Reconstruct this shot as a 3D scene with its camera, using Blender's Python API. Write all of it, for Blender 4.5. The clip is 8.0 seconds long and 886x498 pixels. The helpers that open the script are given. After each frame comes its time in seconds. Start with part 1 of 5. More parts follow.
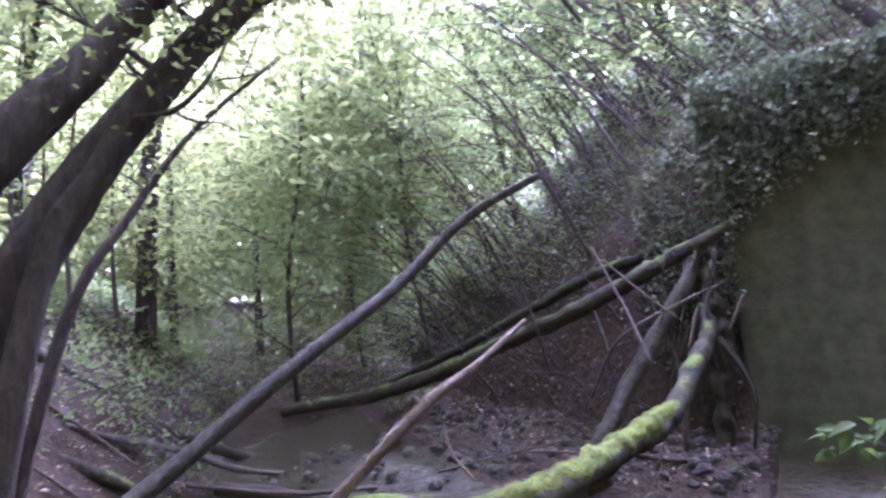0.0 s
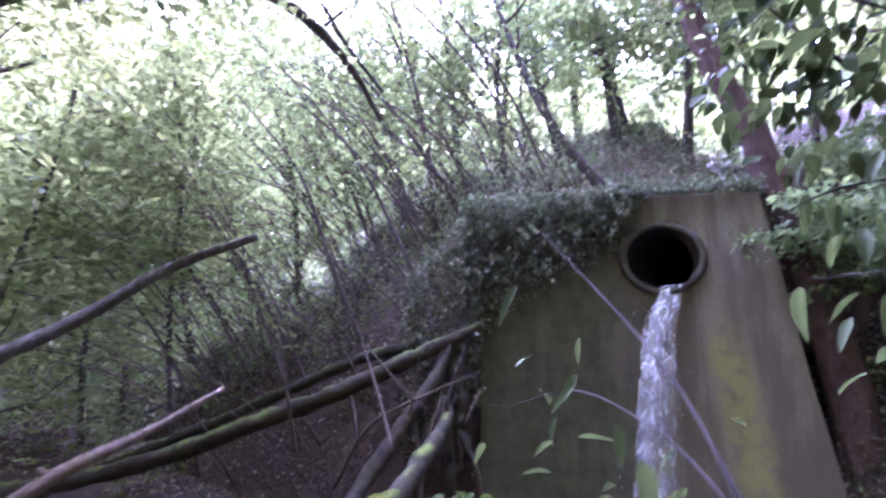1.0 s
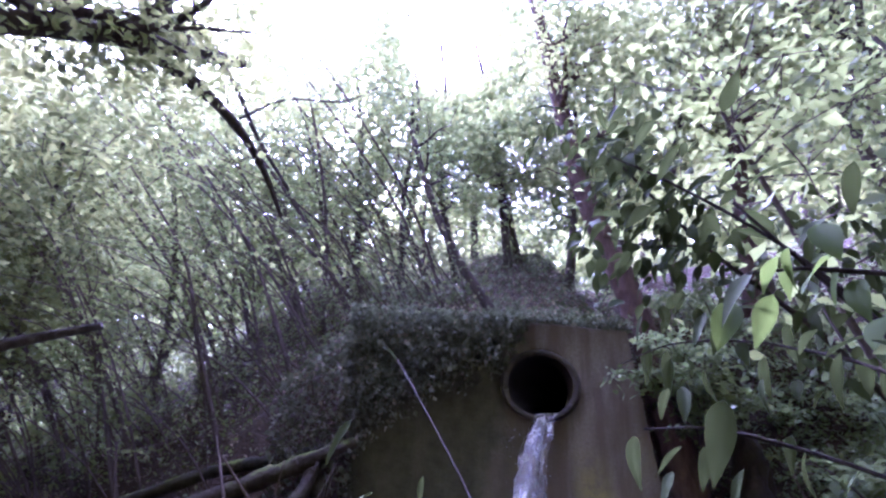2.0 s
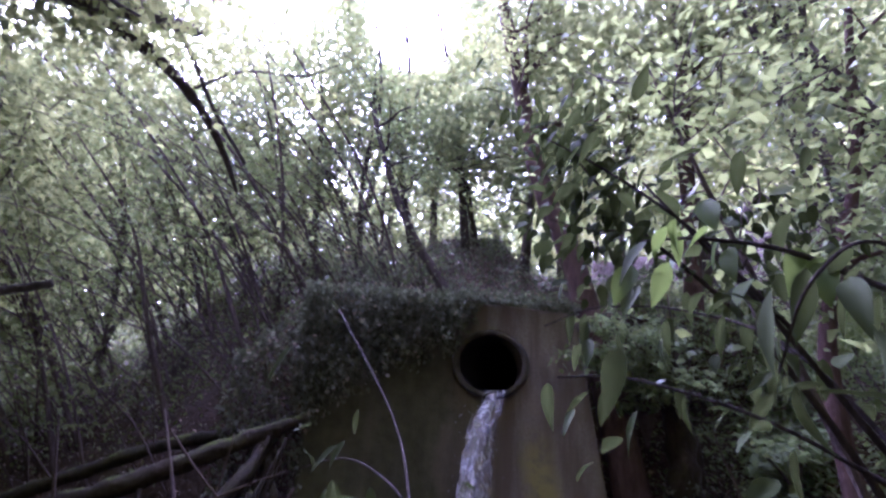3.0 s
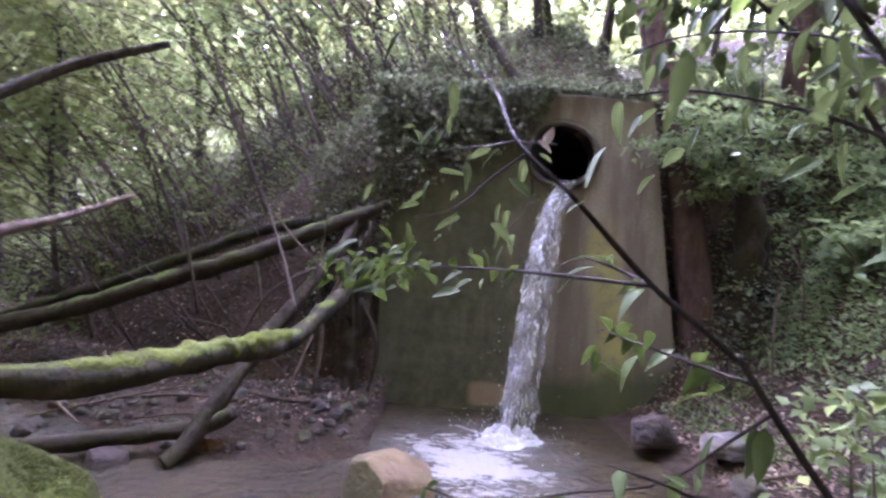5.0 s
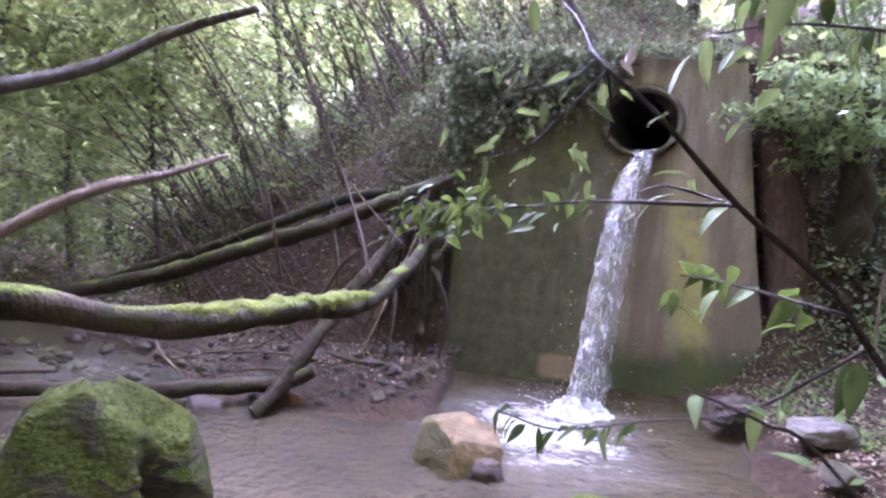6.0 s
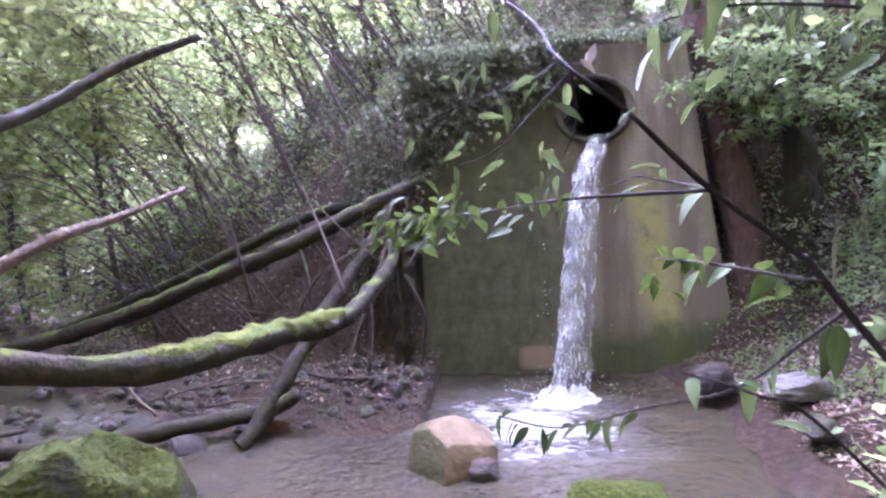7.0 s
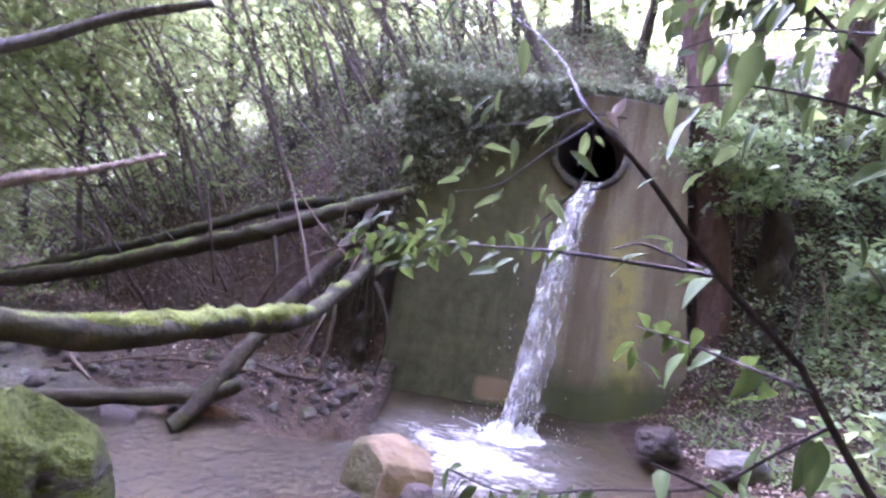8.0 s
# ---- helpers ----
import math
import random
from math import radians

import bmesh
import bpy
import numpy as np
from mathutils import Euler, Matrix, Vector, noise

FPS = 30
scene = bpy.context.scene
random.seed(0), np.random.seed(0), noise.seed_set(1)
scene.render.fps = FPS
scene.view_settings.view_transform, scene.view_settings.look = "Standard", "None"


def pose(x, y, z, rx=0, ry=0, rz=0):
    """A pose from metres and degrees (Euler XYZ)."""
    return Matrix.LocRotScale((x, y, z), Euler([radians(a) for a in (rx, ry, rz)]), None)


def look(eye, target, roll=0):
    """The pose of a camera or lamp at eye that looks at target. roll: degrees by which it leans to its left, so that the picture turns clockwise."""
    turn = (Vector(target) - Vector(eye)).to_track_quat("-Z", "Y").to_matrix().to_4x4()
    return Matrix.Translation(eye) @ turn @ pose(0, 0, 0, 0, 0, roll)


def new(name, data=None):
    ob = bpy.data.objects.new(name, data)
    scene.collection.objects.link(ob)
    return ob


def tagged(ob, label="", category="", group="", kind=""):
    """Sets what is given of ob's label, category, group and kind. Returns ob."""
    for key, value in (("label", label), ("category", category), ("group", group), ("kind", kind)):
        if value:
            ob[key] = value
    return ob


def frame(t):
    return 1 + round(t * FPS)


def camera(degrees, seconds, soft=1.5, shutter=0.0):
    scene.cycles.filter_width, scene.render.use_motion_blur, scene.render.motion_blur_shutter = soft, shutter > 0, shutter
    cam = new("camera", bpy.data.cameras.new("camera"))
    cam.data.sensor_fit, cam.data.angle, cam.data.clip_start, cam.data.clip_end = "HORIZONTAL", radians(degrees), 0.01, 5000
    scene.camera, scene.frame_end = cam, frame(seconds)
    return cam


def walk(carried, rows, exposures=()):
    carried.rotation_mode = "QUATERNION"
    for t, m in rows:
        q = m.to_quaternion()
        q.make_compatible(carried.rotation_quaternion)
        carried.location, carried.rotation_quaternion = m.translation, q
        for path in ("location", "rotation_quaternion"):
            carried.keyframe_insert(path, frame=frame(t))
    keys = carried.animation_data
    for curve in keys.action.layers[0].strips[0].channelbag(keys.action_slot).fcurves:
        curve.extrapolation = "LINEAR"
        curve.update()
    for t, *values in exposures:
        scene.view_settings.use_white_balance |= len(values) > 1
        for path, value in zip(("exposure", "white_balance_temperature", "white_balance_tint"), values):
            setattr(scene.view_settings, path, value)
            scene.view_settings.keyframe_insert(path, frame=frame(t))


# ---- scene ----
cam = camera(81.5, 8.0, soft=2.4, shutter=0.2)
PATH = [
    (0, 0.331, -5.165, 1.805, 32.65, 2.61, -6.55),
    (0.5, 0.401, -5.141, 1.762, 21.07, 4.81, -6.17),
    (1, 0.526, -5.097, 1.763, 9.86, 10.46, 0.37),
    (1.5, 0.563, -5.091, 1.762, 0.92, 19.61, 2.26),
    (1.7, 0.566, -5.093, 1.783, -0.18, 21.35, 3.76),
    (2.8, 0.579, -5.151, 1.766, -5.25, 24.15, 2.61),
    (3, 0.598, -5.167, 1.727, -6.47, 21.41, 4.01),
    (3.5, 0.591, -5.199, 1.697, -12.65, 15.87, 2.98),
    (4, 0.595, -5.223, 1.660, -17.94, 8.38, 3.99),
    (4.5, 0.595, -5.247, 1.622, -12.18, 0.29, 3.34),
    (5, 0.579, -5.256, 1.562, -0.34, -0.35, 4.22),
    (5.2, 0.577, -5.255, 1.545, 3.16, 1.04, 6.18),
    (6.3, 0.579, -5.279, 1.508, 8.42, -4.63, 3.54),
    (6.5, 0.580, -5.275, 1.516, 7.46, -4.29, 1.64),
    (7, 0.561, -5.273, 1.521, 3.78, -3.18, -1.91),
    (7.5, 0.549, -5.254, 1.545, 2.22, 2.63, 1.89),
    (8, 0.550, -5.230, 1.536, 1.20, -1.33, 9.18),
]


def aim(x, y, z, yaw, pitch, roll):
    return pose(x, y, z, 90 + pitch, 0, yaw) @ pose(0, 0, 0, 0, 0, roll)


walk(cam, [(row[0], aim(*row[1:])) for row in PATH],
     [(0, 6.46, 4570, 57.0), (1.0, 6.25, 4530, 64.0), (1.6, 5.75, 4480, 70.0), (3.0, 4.85, 4680, 68.0), (3.5, 5.05, 4680, 67.0), (4.2, 5.57, 4770, 63.0), (5.0, 6.28, 4900, 56.0), (6.5, 6.95, 4790, 57.0), (8.0, 6.95, 4720, 62.0)])

# ---- light: a bright veiled sky over a wooded ravine, the sun high behind the headwall ----
world = bpy.data.worlds.new("world")
scene.world = world
world.use_nodes = True
wn, wl = world.node_tree.nodes, world.node_tree.links
sky = wn.new("ShaderNodeTexSky")
sky.sky_type = "NISHITA"
sky.sun_disc = False
sky.sun_elevation, sky.sun_rotation = radians(48), radians(-18)
sky.air_density, sky.dust_density, sky.ozone_density = 1.0, 4.0, 1.0
veil = wn.new("ShaderNodeHueSaturation")
veil.inputs["Saturation"].default_value = 0.2
wl.new(sky.outputs[0], veil.inputs["Color"])
wl.new(veil.outputs[0], wn["Background"].inputs["Color"])
wn["Background"].inputs["Strength"].default_value = 0.15
sun_data = bpy.data.lights.new("sun", "SUN")
sun_data.energy, sun_data.angle, sun_data.color = 0.9, radians(12), (1.0, 0.93, 0.80)
sun = new("sun", sun_data)
sun.matrix_world = look((-2.2, 6.8, 8.0), (0, 0, 0))

rng = np.random.default_rng(7)


# ---- materials ----
def material(name):
    m = bpy.data.materials.new(name)
    m.use_nodes = True
    return m, m.node_tree.nodes, m.node_tree.links, m.node_tree.nodes["Principled BSDF"]


def tex_noise(n, l, coord, scale, detail=6.0, rough=0.6, stretch=None):
    t = n.new("ShaderNodeTexNoise")
    t.inputs["Scale"].default_value, t.inputs["Detail"].default_value = scale, detail
    t.inputs["Roughness"].default_value = rough
    if stretch:
        mp = n.new("ShaderNodeMapping")
        mp.inputs["Scale"].default_value = stretch
        l.new(coord, mp.inputs["Vector"])
        coord = mp.outputs[0]
    l.new(coord, t.inputs["Vector"])
    return t.outputs["Fac"]


def ramp(n, l, fac, stops):
    r = n.new("ShaderNodeValToRGB")
    while len(r.color_ramp.elements) < len(stops):
        r.color_ramp.elements.new(0.5)
    for e, (at, c) in zip(r.color_ramp.elements, stops):
        e.position = at
        e.color = (*c, 1) if len(c) == 3 else c
    l.new(fac, r.inputs[0])
    return r.outputs[0]


def mix(n, l, fac, a, b):
    x = n.new("ShaderNodeMix")
    x.data_type = "RGBA"
    for socket, v in ((x.inputs[0], fac), (x.inputs[6], a), (x.inputs[7], b)):
        if isinstance(v, bpy.types.NodeSocket):
            l.new(v, socket)
        elif isinstance(v, (int, float)):
            socket.default_value = v
        else:
            socket.default_value = (*v, 1)
    return x.outputs[2]


def calc(n, l, op, a, b=0.0, clamp=False):
    x = n.new("ShaderNodeMath")
    x.operation, x.use_clamp = op, clamp
    for socket, v in zip(x.inputs, (a, b)):
        if isinstance(v, bpy.types.NodeSocket):
            l.new(v, socket)
        else:
            socket.default_value = v
    return x.outputs[0]


def bump(n, l, bsdf, height, strength, distance):
    b = n.new("ShaderNodeBump")
    b.inputs["Strength"].default_value, b.inputs["Distance"].default_value = strength, distance
    l.new(height, b.inputs["Height"])
    l.new(b.outputs[0], bsdf.inputs["Normal"])


def place(n):
    return n.new("ShaderNodeNewGeometry").outputs["Position"]


def up_facing(n, l):
    s = n.new("ShaderNodeSeparateXYZ")
    l.new(n.new("ShaderNodeNewGeometry").outputs["Normal"], s.inputs[0])
    return s.outputs["Z"]


def leaf_material(name, stops, glow=0.45, rough=0.45, through_tint=(0.40, 0.49, 0.21), shine=0.35):
    """A leaf: a waxy upper skin and light that comes through the blade."""
    m, n, l, p = material(name)
    rand = n.new("ShaderNodeNewGeometry").outputs["Random Per Island"]
    tint = ramp(n, l, rand, stops)
    patch = tex_noise(n, l, place(n), 0.9, 3)
    tint = mix(n, l, calc(n, l, "MULTIPLY", patch, 0.55), tint, stops[0][1])
    l.new(tint, p.inputs["Base Color"])
    p.inputs["Roughness"].default_value = rough
    p.inputs["Specular IOR Level"].default_value = shine
    tr = n.new("ShaderNodeBsdfTranslucent")
    warm = mix(n, l, 0.6, tint, through_tint)
    l.new(warm, tr.inputs["Color"])
    s = n.new("ShaderNodeMixShader")
    s.inputs[0].default_value = glow
    l.new(p.outputs[0], s.inputs[1])
    l.new(tr.outputs[0], s.inputs[2])
    l.new(s.outputs[0], n["Material Output"].inputs["Surface"])
    return m


def bark_material(name, dark, light, moss=0.0, wet=0.75, fine=1.0):
    m, n, l, p = material(name)
    c = place(n)
    grain = tex_noise(n, l, c, 22 * fine, 8, 0.7, (1, 1, 0.28))
    blotch = tex_noise(n, l, c, 3.5, 4)
    tint = ramp(n, l, grain, [(0.25, dark), (0.72, light)])
    tint = mix(n, l, calc(n, l, "MULTIPLY", blotch, 0.6), tint, tuple(0.6 * v for v in dark))
    if moss:
        slime = tex_noise(n, l, c, 6.5, 6, 0.7)
        tint = mix(n, l, ramp(n, l, slime, [(0.44, (0, 0, 0)), (0.60, (0.75, 0.75, 0.75))]), tint, (0.036, 0.033, 0.013))
        tint = mix(n, l, ramp(n, l, tex_noise(n, l, c, 4.3, 6, 0.7), [(0.55, (0, 0, 0)), (0.66, (0.6, 0.6, 0.6))]), tint, (0.070, 0.050, 0.032))
    lichen = tex_noise(n, l, c, 9, 5)
    tint = mix(n, l, ramp(n, l, lichen, [(0.60, (0, 0, 0)), (0.72, (0.5, 0.5, 0.5))]), tint, tuple(min(1, 1.3 * v) for v in light))
    if moss:
        cover = calc(n, l, "ADD", up_facing(n, l), calc(n, l, "MULTIPLY", calc(n, l, "SUBTRACT", tex_noise(n, l, c, 3.4, 7, 0.65), 0.5), 4.2))
        cover = ramp(n, l, calc(n, l, "ADD", cover, moss - 1.0), [(0.30, (0, 0, 0)), (0.62, (1, 1, 1))])
        green = ramp(n, l, tex_noise(n, l, c, 60, 5), [(0.3, (0.028, 0.040, 0.008)), (0.7, (0.12, 0.14, 0.024))])
        tint = mix(n, l, cover, tint, green)
    l.new(tint, p.inputs["Base Color"])
    p.inputs["Roughness"].default_value = wet
    p.inputs["Specular IOR Level"].default_value = 0.1
    bump(n, l, p, calc(n, l, "ADD", grain, calc(n, l, "MULTIPLY", tex_noise(n, l, c, 9, 4), 1.5)), 1.0, 0.02)
    return m


LEAF_FAR = leaf_material("leaf_far", [(0.0, (0.059, 0.080, 0.033)), (0.5, (0.086, 0.110, 0.043)), (0.85, (0.119, 0.138, 0.054)), (1.0, (0.175, 0.178, 0.058))], 0.56, 0.65, (0.365, 0.391, 0.122), 0.10)
LEAF_SHADE = leaf_material("leaf_shade", [(0.0, (0.038, 0.058, 0.022)), (0.6, (0.072, 0.103, 0.034)), (1.0, (0.118, 0.152, 0.049))], 0.4, 0.5, (0.437, 0.507, 0.156), 0.2)
LEAF_THICKET = leaf_material("leaf_thicket", [(0.0, (0.070, 0.082, 0.043)), (0.6, (0.127, 0.142, 0.069)), (0.92, (0.217, 0.213, 0.101)), (1.0, (0.341, 0.227, 0.127))], 0.3, 0.65, (0.341, 0.383, 0.127), 0.12)
LEAF_IVY = leaf_material("leaf_ivy", [(0.0, (0.069, 0.073, 0.048)), (0.55, (0.114, 0.120, 0.075)), (0.9, (0.182, 0.179, 0.105)), (1.0, (0.310, 0.227, 0.150))], 0.2, 0.75, (0.345, 0.406, 0.165), 0.06)
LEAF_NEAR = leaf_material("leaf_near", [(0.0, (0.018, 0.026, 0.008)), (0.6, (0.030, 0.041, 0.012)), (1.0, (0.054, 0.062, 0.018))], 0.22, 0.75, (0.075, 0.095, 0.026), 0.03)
# pale bush leaf; part of its paleness is sky light put into the colour
LEAF_LIT_BUSH = leaf_material("leaf_lit_bush", [(0.0, (0.074, 0.104, 0.032)), (0.6, (0.124, 0.163, 0.052)), (0.93, (0.206, 0.247, 0.087)), (1.0, (0.330, 0.343, 0.087))], 0.45, 0.4, (0.346, 0.419, 0.160), 0.4)
LEAF_DEAD = leaf_material("leaf_dead", [(0.0, (0.08, 0.048, 0.029)), (0.5, (0.17, 0.106, 0.066)), (0.86, (0.27, 0.185, 0.12)), (1.0, (0.46, 0.38, 0.30))], 0.1, 0.6)
BARK = bark_material("bark", (0.03, 0.023, 0.017), (0.115, 0.09, 0.07))
BARK_RED = bark_material("bark_red", (0.042, 0.024, 0.017), (0.13, 0.082, 0.060))
BARK_THIN = bark_material("bark_thin", (0.045, 0.033, 0.025), (0.14, 0.105, 0.08), fine=2.5)
BARK_MOSS = bark_material("bark_moss", (0.011, 0.010, 0.006), (0.046, 0.040, 0.026), moss=0.55)
BARK_TRUNK = bark_material("bark_trunk", (0.012, 0.010, 0.006), (0.036, 0.031, 0.020), moss=0.46, wet=0.95)
BARK_LOG = bark_material("bark_log", (0.016, 0.012, 0.007), (0.064, 0.050, 0.033), moss=0.5, wet=0.7)
BARK_DARK = bark_material("bark_dark", (0.015, 0.011, 0.007), (0.058, 0.043, 0.028), moss=0.2, wet=0.7)
BARK_POLE = bark_material("bark_pole", (0.028, 0.024, 0.017), (0.100, 0.086, 0.060), fine=2.0)
BARK_TWIG = bark_material("bark_twig", (0.014, 0.010, 0.007), (0.050, 0.036, 0.025), wet=0.9, fine=4.0)
BARK_PALE = bark_material("bark_pale", (0.060, 0.043, 0.027), (0.165, 0.122, 0.080), fine=2.0)
BARK_GREY = bark_material("bark_grey", (0.045, 0.036, 0.028), (0.15, 0.125, 0.10), fine=2.0)


def earth_material():
    m, n, l, p = material("earth")
    c = place(n)
    big, fine = tex_noise(n, l, c, 0.8, 5), tex_noise(n, l, c, 18, 8, 0.7)
    tint = ramp(n, l, fine, [(0.28, (0.018, 0.011, 0.005)), (0.55, (0.055, 0.034, 0.017)), (0.78, (0.115, 0.072, 0.038))])
    tint = mix(n, l, ramp(n, l, big, [(0.45, (0, 0, 0)), (0.65, (0.75, 0.75, 0.75))]), tint, (0.046, 0.034, 0.020))
    l.new(tint, p.inputs["Base Color"])
    p.inputs["Roughness"].default_value = 0.85
    p.inputs["Specular IOR Level"].default_value = 0.2
    bump(n, l, p, calc(n, l, "ADD", fine, calc(n, l, "MULTIPLY", tex_noise(n, l, c, 6, 5), 1.5)), 1.0, 0.07)
    return m


def concrete_material():
    """A wet headwall: algae where the water runs, bare grey and rust brown streaks elsewhere."""
    m, n, l, p = material("concrete")
    c = place(n)
    s = n.new("ShaderNodeSeparateXYZ")
    l.new(c, s.inputs[0])
    x, z = s.outputs["X"], s.outputs["Z"]
    fine = tex_noise(n, l, c, 35, 8, 0.65)
    streak = tex_noise(n, l, c, 2.2, 6, 0.6, (2.0, 1, 0.30))
    blot = tex_noise(n, l, c, 1.6, 5)
    base = ramp(n, l, fine, [(0.3, (0.150, 0.126, 0.090)), (0.7, (0.300, 0.262, 0.198))])
    brown = mix(n, l, ramp(n, l, streak, [(0.43, (0, 0, 0)), (0.57, (0.8, 0.8, 0.8))]), mix(n, l, ramp(n, l, blot, [(0.35, (0, 0, 0)), (0.62, (0.85, 0.85, 0.85))]), base, (0.165, 0.132, 0.084)), (0.125, 0.100, 0.068))
    wob = calc(n, l, "MULTIPLY", calc(n, l, "SUBTRACT", blot, 0.5), 0.9)
    left = n.new("ShaderNodeMapRange")
    left.inputs["From Min"].default_value, left.inputs["From Max"].default_value = 1.75, 1.25
    l.new(calc(n, l, "ADD", x, wob), left.inputs["Value"])
    algae = ramp(n, l, tex_noise(n, l, c, 7, 7, 0.65), [(0.3, (0.040, 0.039, 0.019)), (0.75, (0.090, 0.086, 0.042))])
    cover = calc(n, l, "MULTIPLY", left.outputs[0], ramp(n, l, streak, [(0.2, (0.75, 0.75, 0.75)), (0.5, (1, 1, 1))]))
    tint = mix(n, l, cover, brown, algae)
    # a patch rubbed bare beside the fall's foot
    dx = calc(n, l, "DIVIDE", calc(n, l, "SUBTRACT", x, 1.17), 0.22)
    dz = calc(n, l, "DIVIDE", calc(n, l, "SUBTRACT", z, 0.08), 0.14)
    bare = calc(n, l, "ADD", calc(n, l, "POWER", dx, 4.0), calc(n, l, "POWER", dz, 4.0))
    tint = mix(n, l, ramp(n, l, bare, [(0.2, (0.8, 0.8, 0.8)), (1.3, (0, 0, 0))]), tint, (0.22, 0.155, 0.09))
    # yellow moss running down from a crack
    mx = calc(n, l, "ABSOLUTE", calc(n, l, "ADD", calc(n, l, "SUBTRACT", x, 2.32), calc(n, l, "ADD", calc(n, l, "MULTIPLY", calc(n, l, "SUBTRACT", z, 1.3), 0.16), calc(n, l, "MULTIPLY", wob, 0.35))))
    vein = calc(n, l, "MULTIPLY", ramp(n, l, mx, [(0.07, (1, 1, 1)), (0.23, (0, 0, 0))]), ramp(n, l, calc(n, l, "MULTIPLY", z, 0.3), [(0.50, (1, 1, 1)), (0.62, (0, 0, 0))]))
    tint = mix(n, l, calc(n, l, "MULTIPLY", vein, ramp(n, l, tex_noise(n, l, c, 6, 6), [(0.32, (0, 0, 0)), (0.52, (0.9, 0.9, 0.9))])), tint, (0.27, 0.245, 0.08))
    # rust-brown runs under the pipe's lip and moss along the foot
    run = tex_noise(n, l, c, 2.4, 6, 0.6, (1.5, 1, 0.22))
    dx = calc(n, l, "ABSOLUTE", calc(n, l, "ADD", calc(n, l, "SUBTRACT", x, 1.84), calc(n, l, "MULTIPLY", wob, 0.3)))
    runs = calc(n, l, "MULTIPLY", ramp(n, l, dx, [(0.12, (1, 1, 1)), (0.42, (0, 0, 0))]), ramp(n, l, run, [(0.38, (0, 0, 0)), (0.66, (0.5, 0.5, 0.5))]))
    tint = mix(n, l, runs, tint, (0.085, 0.060, 0.038))
    foot = calc(n, l, "MULTIPLY", ramp(n, l, calc(n, l, "ADD", z, wob), [(0.22, (1, 1, 1)), (0.55, (0, 0, 0))]), ramp(n, l, x, [(0.0, (0, 0, 0)), (1.0, (1, 1, 1))]))
    tint = mix(n, l, calc(n, l, "MULTIPLY", foot, ramp(n, l, calc(n, l, "MULTIPLY", x, 0.4), [(0.62, (0, 0, 0)), (0.70, (0.85, 0.85, 0.85))])), tint, (0.045, 0.055, 0.018))
    l.new(tint, p.inputs["Base Color"])
    l.new(ramp(n, l, streak, [(0.35, (0.55, 0.55, 0.55)), (0.7, (0.85, 0.85, 0.85))]), p.inputs["Roughness"])
    p.inputs["Specular IOR Level"].default_value = 0.15
    bump(n, l, p, calc(n, l, "ADD", fine, calc(n, l, "MULTIPLY", blot, 2.0)), 0.5, 0.012)
    return m


def stone_material(name, dark, light, moss=0.0, olive_flank=False):
    m, n, l, p = material(name)
    c = place(n)
    fine, vein = tex_noise(n, l, c, 40, 8, 0.7), tex_noise(n, l, c, 5, 6)
    lump = tex_noise(n, l, c, 8 if olive_flank else 13, 5, 0.6, (1.0, 1.0, 1.0 if olive_flank else 2.2))
    tint = ramp(n, l, vein, [(0.3, dark), (0.7, light)])
    tint = mix(n, l, calc(n, l, "MULTIPLY", fine, 0.5), tint, dark)
    if olive_flank:  # darker olive towards its western flank
        s = n.new("ShaderNodeSeparateXYZ")
        l.new(n.new("ShaderNodeNewGeometry").outputs["Normal"], s.inputs[0])
        flank = calc(n, l, "ADD", calc(n, l, "MULTIPLY", s.outputs["X"], -1.0), calc(n, l, "SUBTRACT", tex_noise(n, l, c, 9, 5), 0.5))
        tint = mix(n, l, ramp(n, l, flank, [(0.12, (0, 0, 0)), (0.38, (0.9, 0.9, 0.9))]), tint, (0.075, 0.066, 0.022))
    if moss:
        cover = calc(n, l, "ADD", up_facing(n, l), calc(n, l, "MULTIPLY", calc(n, l, "SUBTRACT", tex_noise(n, l, c, 5, 6, 0.65), 0.5), 2.0))
        cover = ramp(n, l, calc(n, l, "ADD", cover, moss - 1.0), [(0.25, (0, 0, 0)), (0.60, (1, 1, 1))])
        green = ramp(n, l, tex_noise(n, l, c, 55, 6, 0.7), [(0.28, (0.013, 0.017, 0.002)), (0.55, (0.042, 0.050, 0.005)), (0.78, (0.105, 0.115, 0.012))])
        tint = mix(n, l, cover, tint, green)
    l.new(tint, p.inputs["Base Color"])
    p.inputs["Roughness"].default_value = 0.9 if moss > 1 else 0.55
    p.inputs["Specular IOR Level"].default_value = 0.1 if moss > 1 else 0.2
    bump(n, l, p, calc(n, l, "ADD", fine, calc(n, l, "MULTIPLY", lump, 2.0)), 1.0, 0.025)
    return m


EARTH, CONCRETE = earth_material(), concrete_material()
STONE = stone_material("stone", (0.030, 0.022, 0.016), (0.105, 0.080, 0.060))
STONE_TAN = stone_material("stone_tan", (0.10, 0.070, 0.032), (0.27, 0.190, 0.092), olive_flank=True)
STONE_PALE = stone_material("stone_pale", (0.09, 0.078, 0.062), (0.24, 0.215, 0.18))
STONE_ORANGE = stone_material("stone_orange", (0.07, 0.034, 0.016), (0.17, 0.084, 0.038))
STONE_MOSS = stone_material("stone_moss", (0.03, 0.025, 0.018), (0.10, 0.085, 0.06), moss=1.25)
STONE_OLIVE = stone_material("stone_olive", (0.04, 0.035, 0.022), (0.12, 0.10, 0.065), moss=0.5)
# near-black colour that paints in the dark of the pipe's inside
BORE_DARK = stone_material("bore_dark", (0.008, 0.007, 0.006), (0.03, 0.027, 0.024))

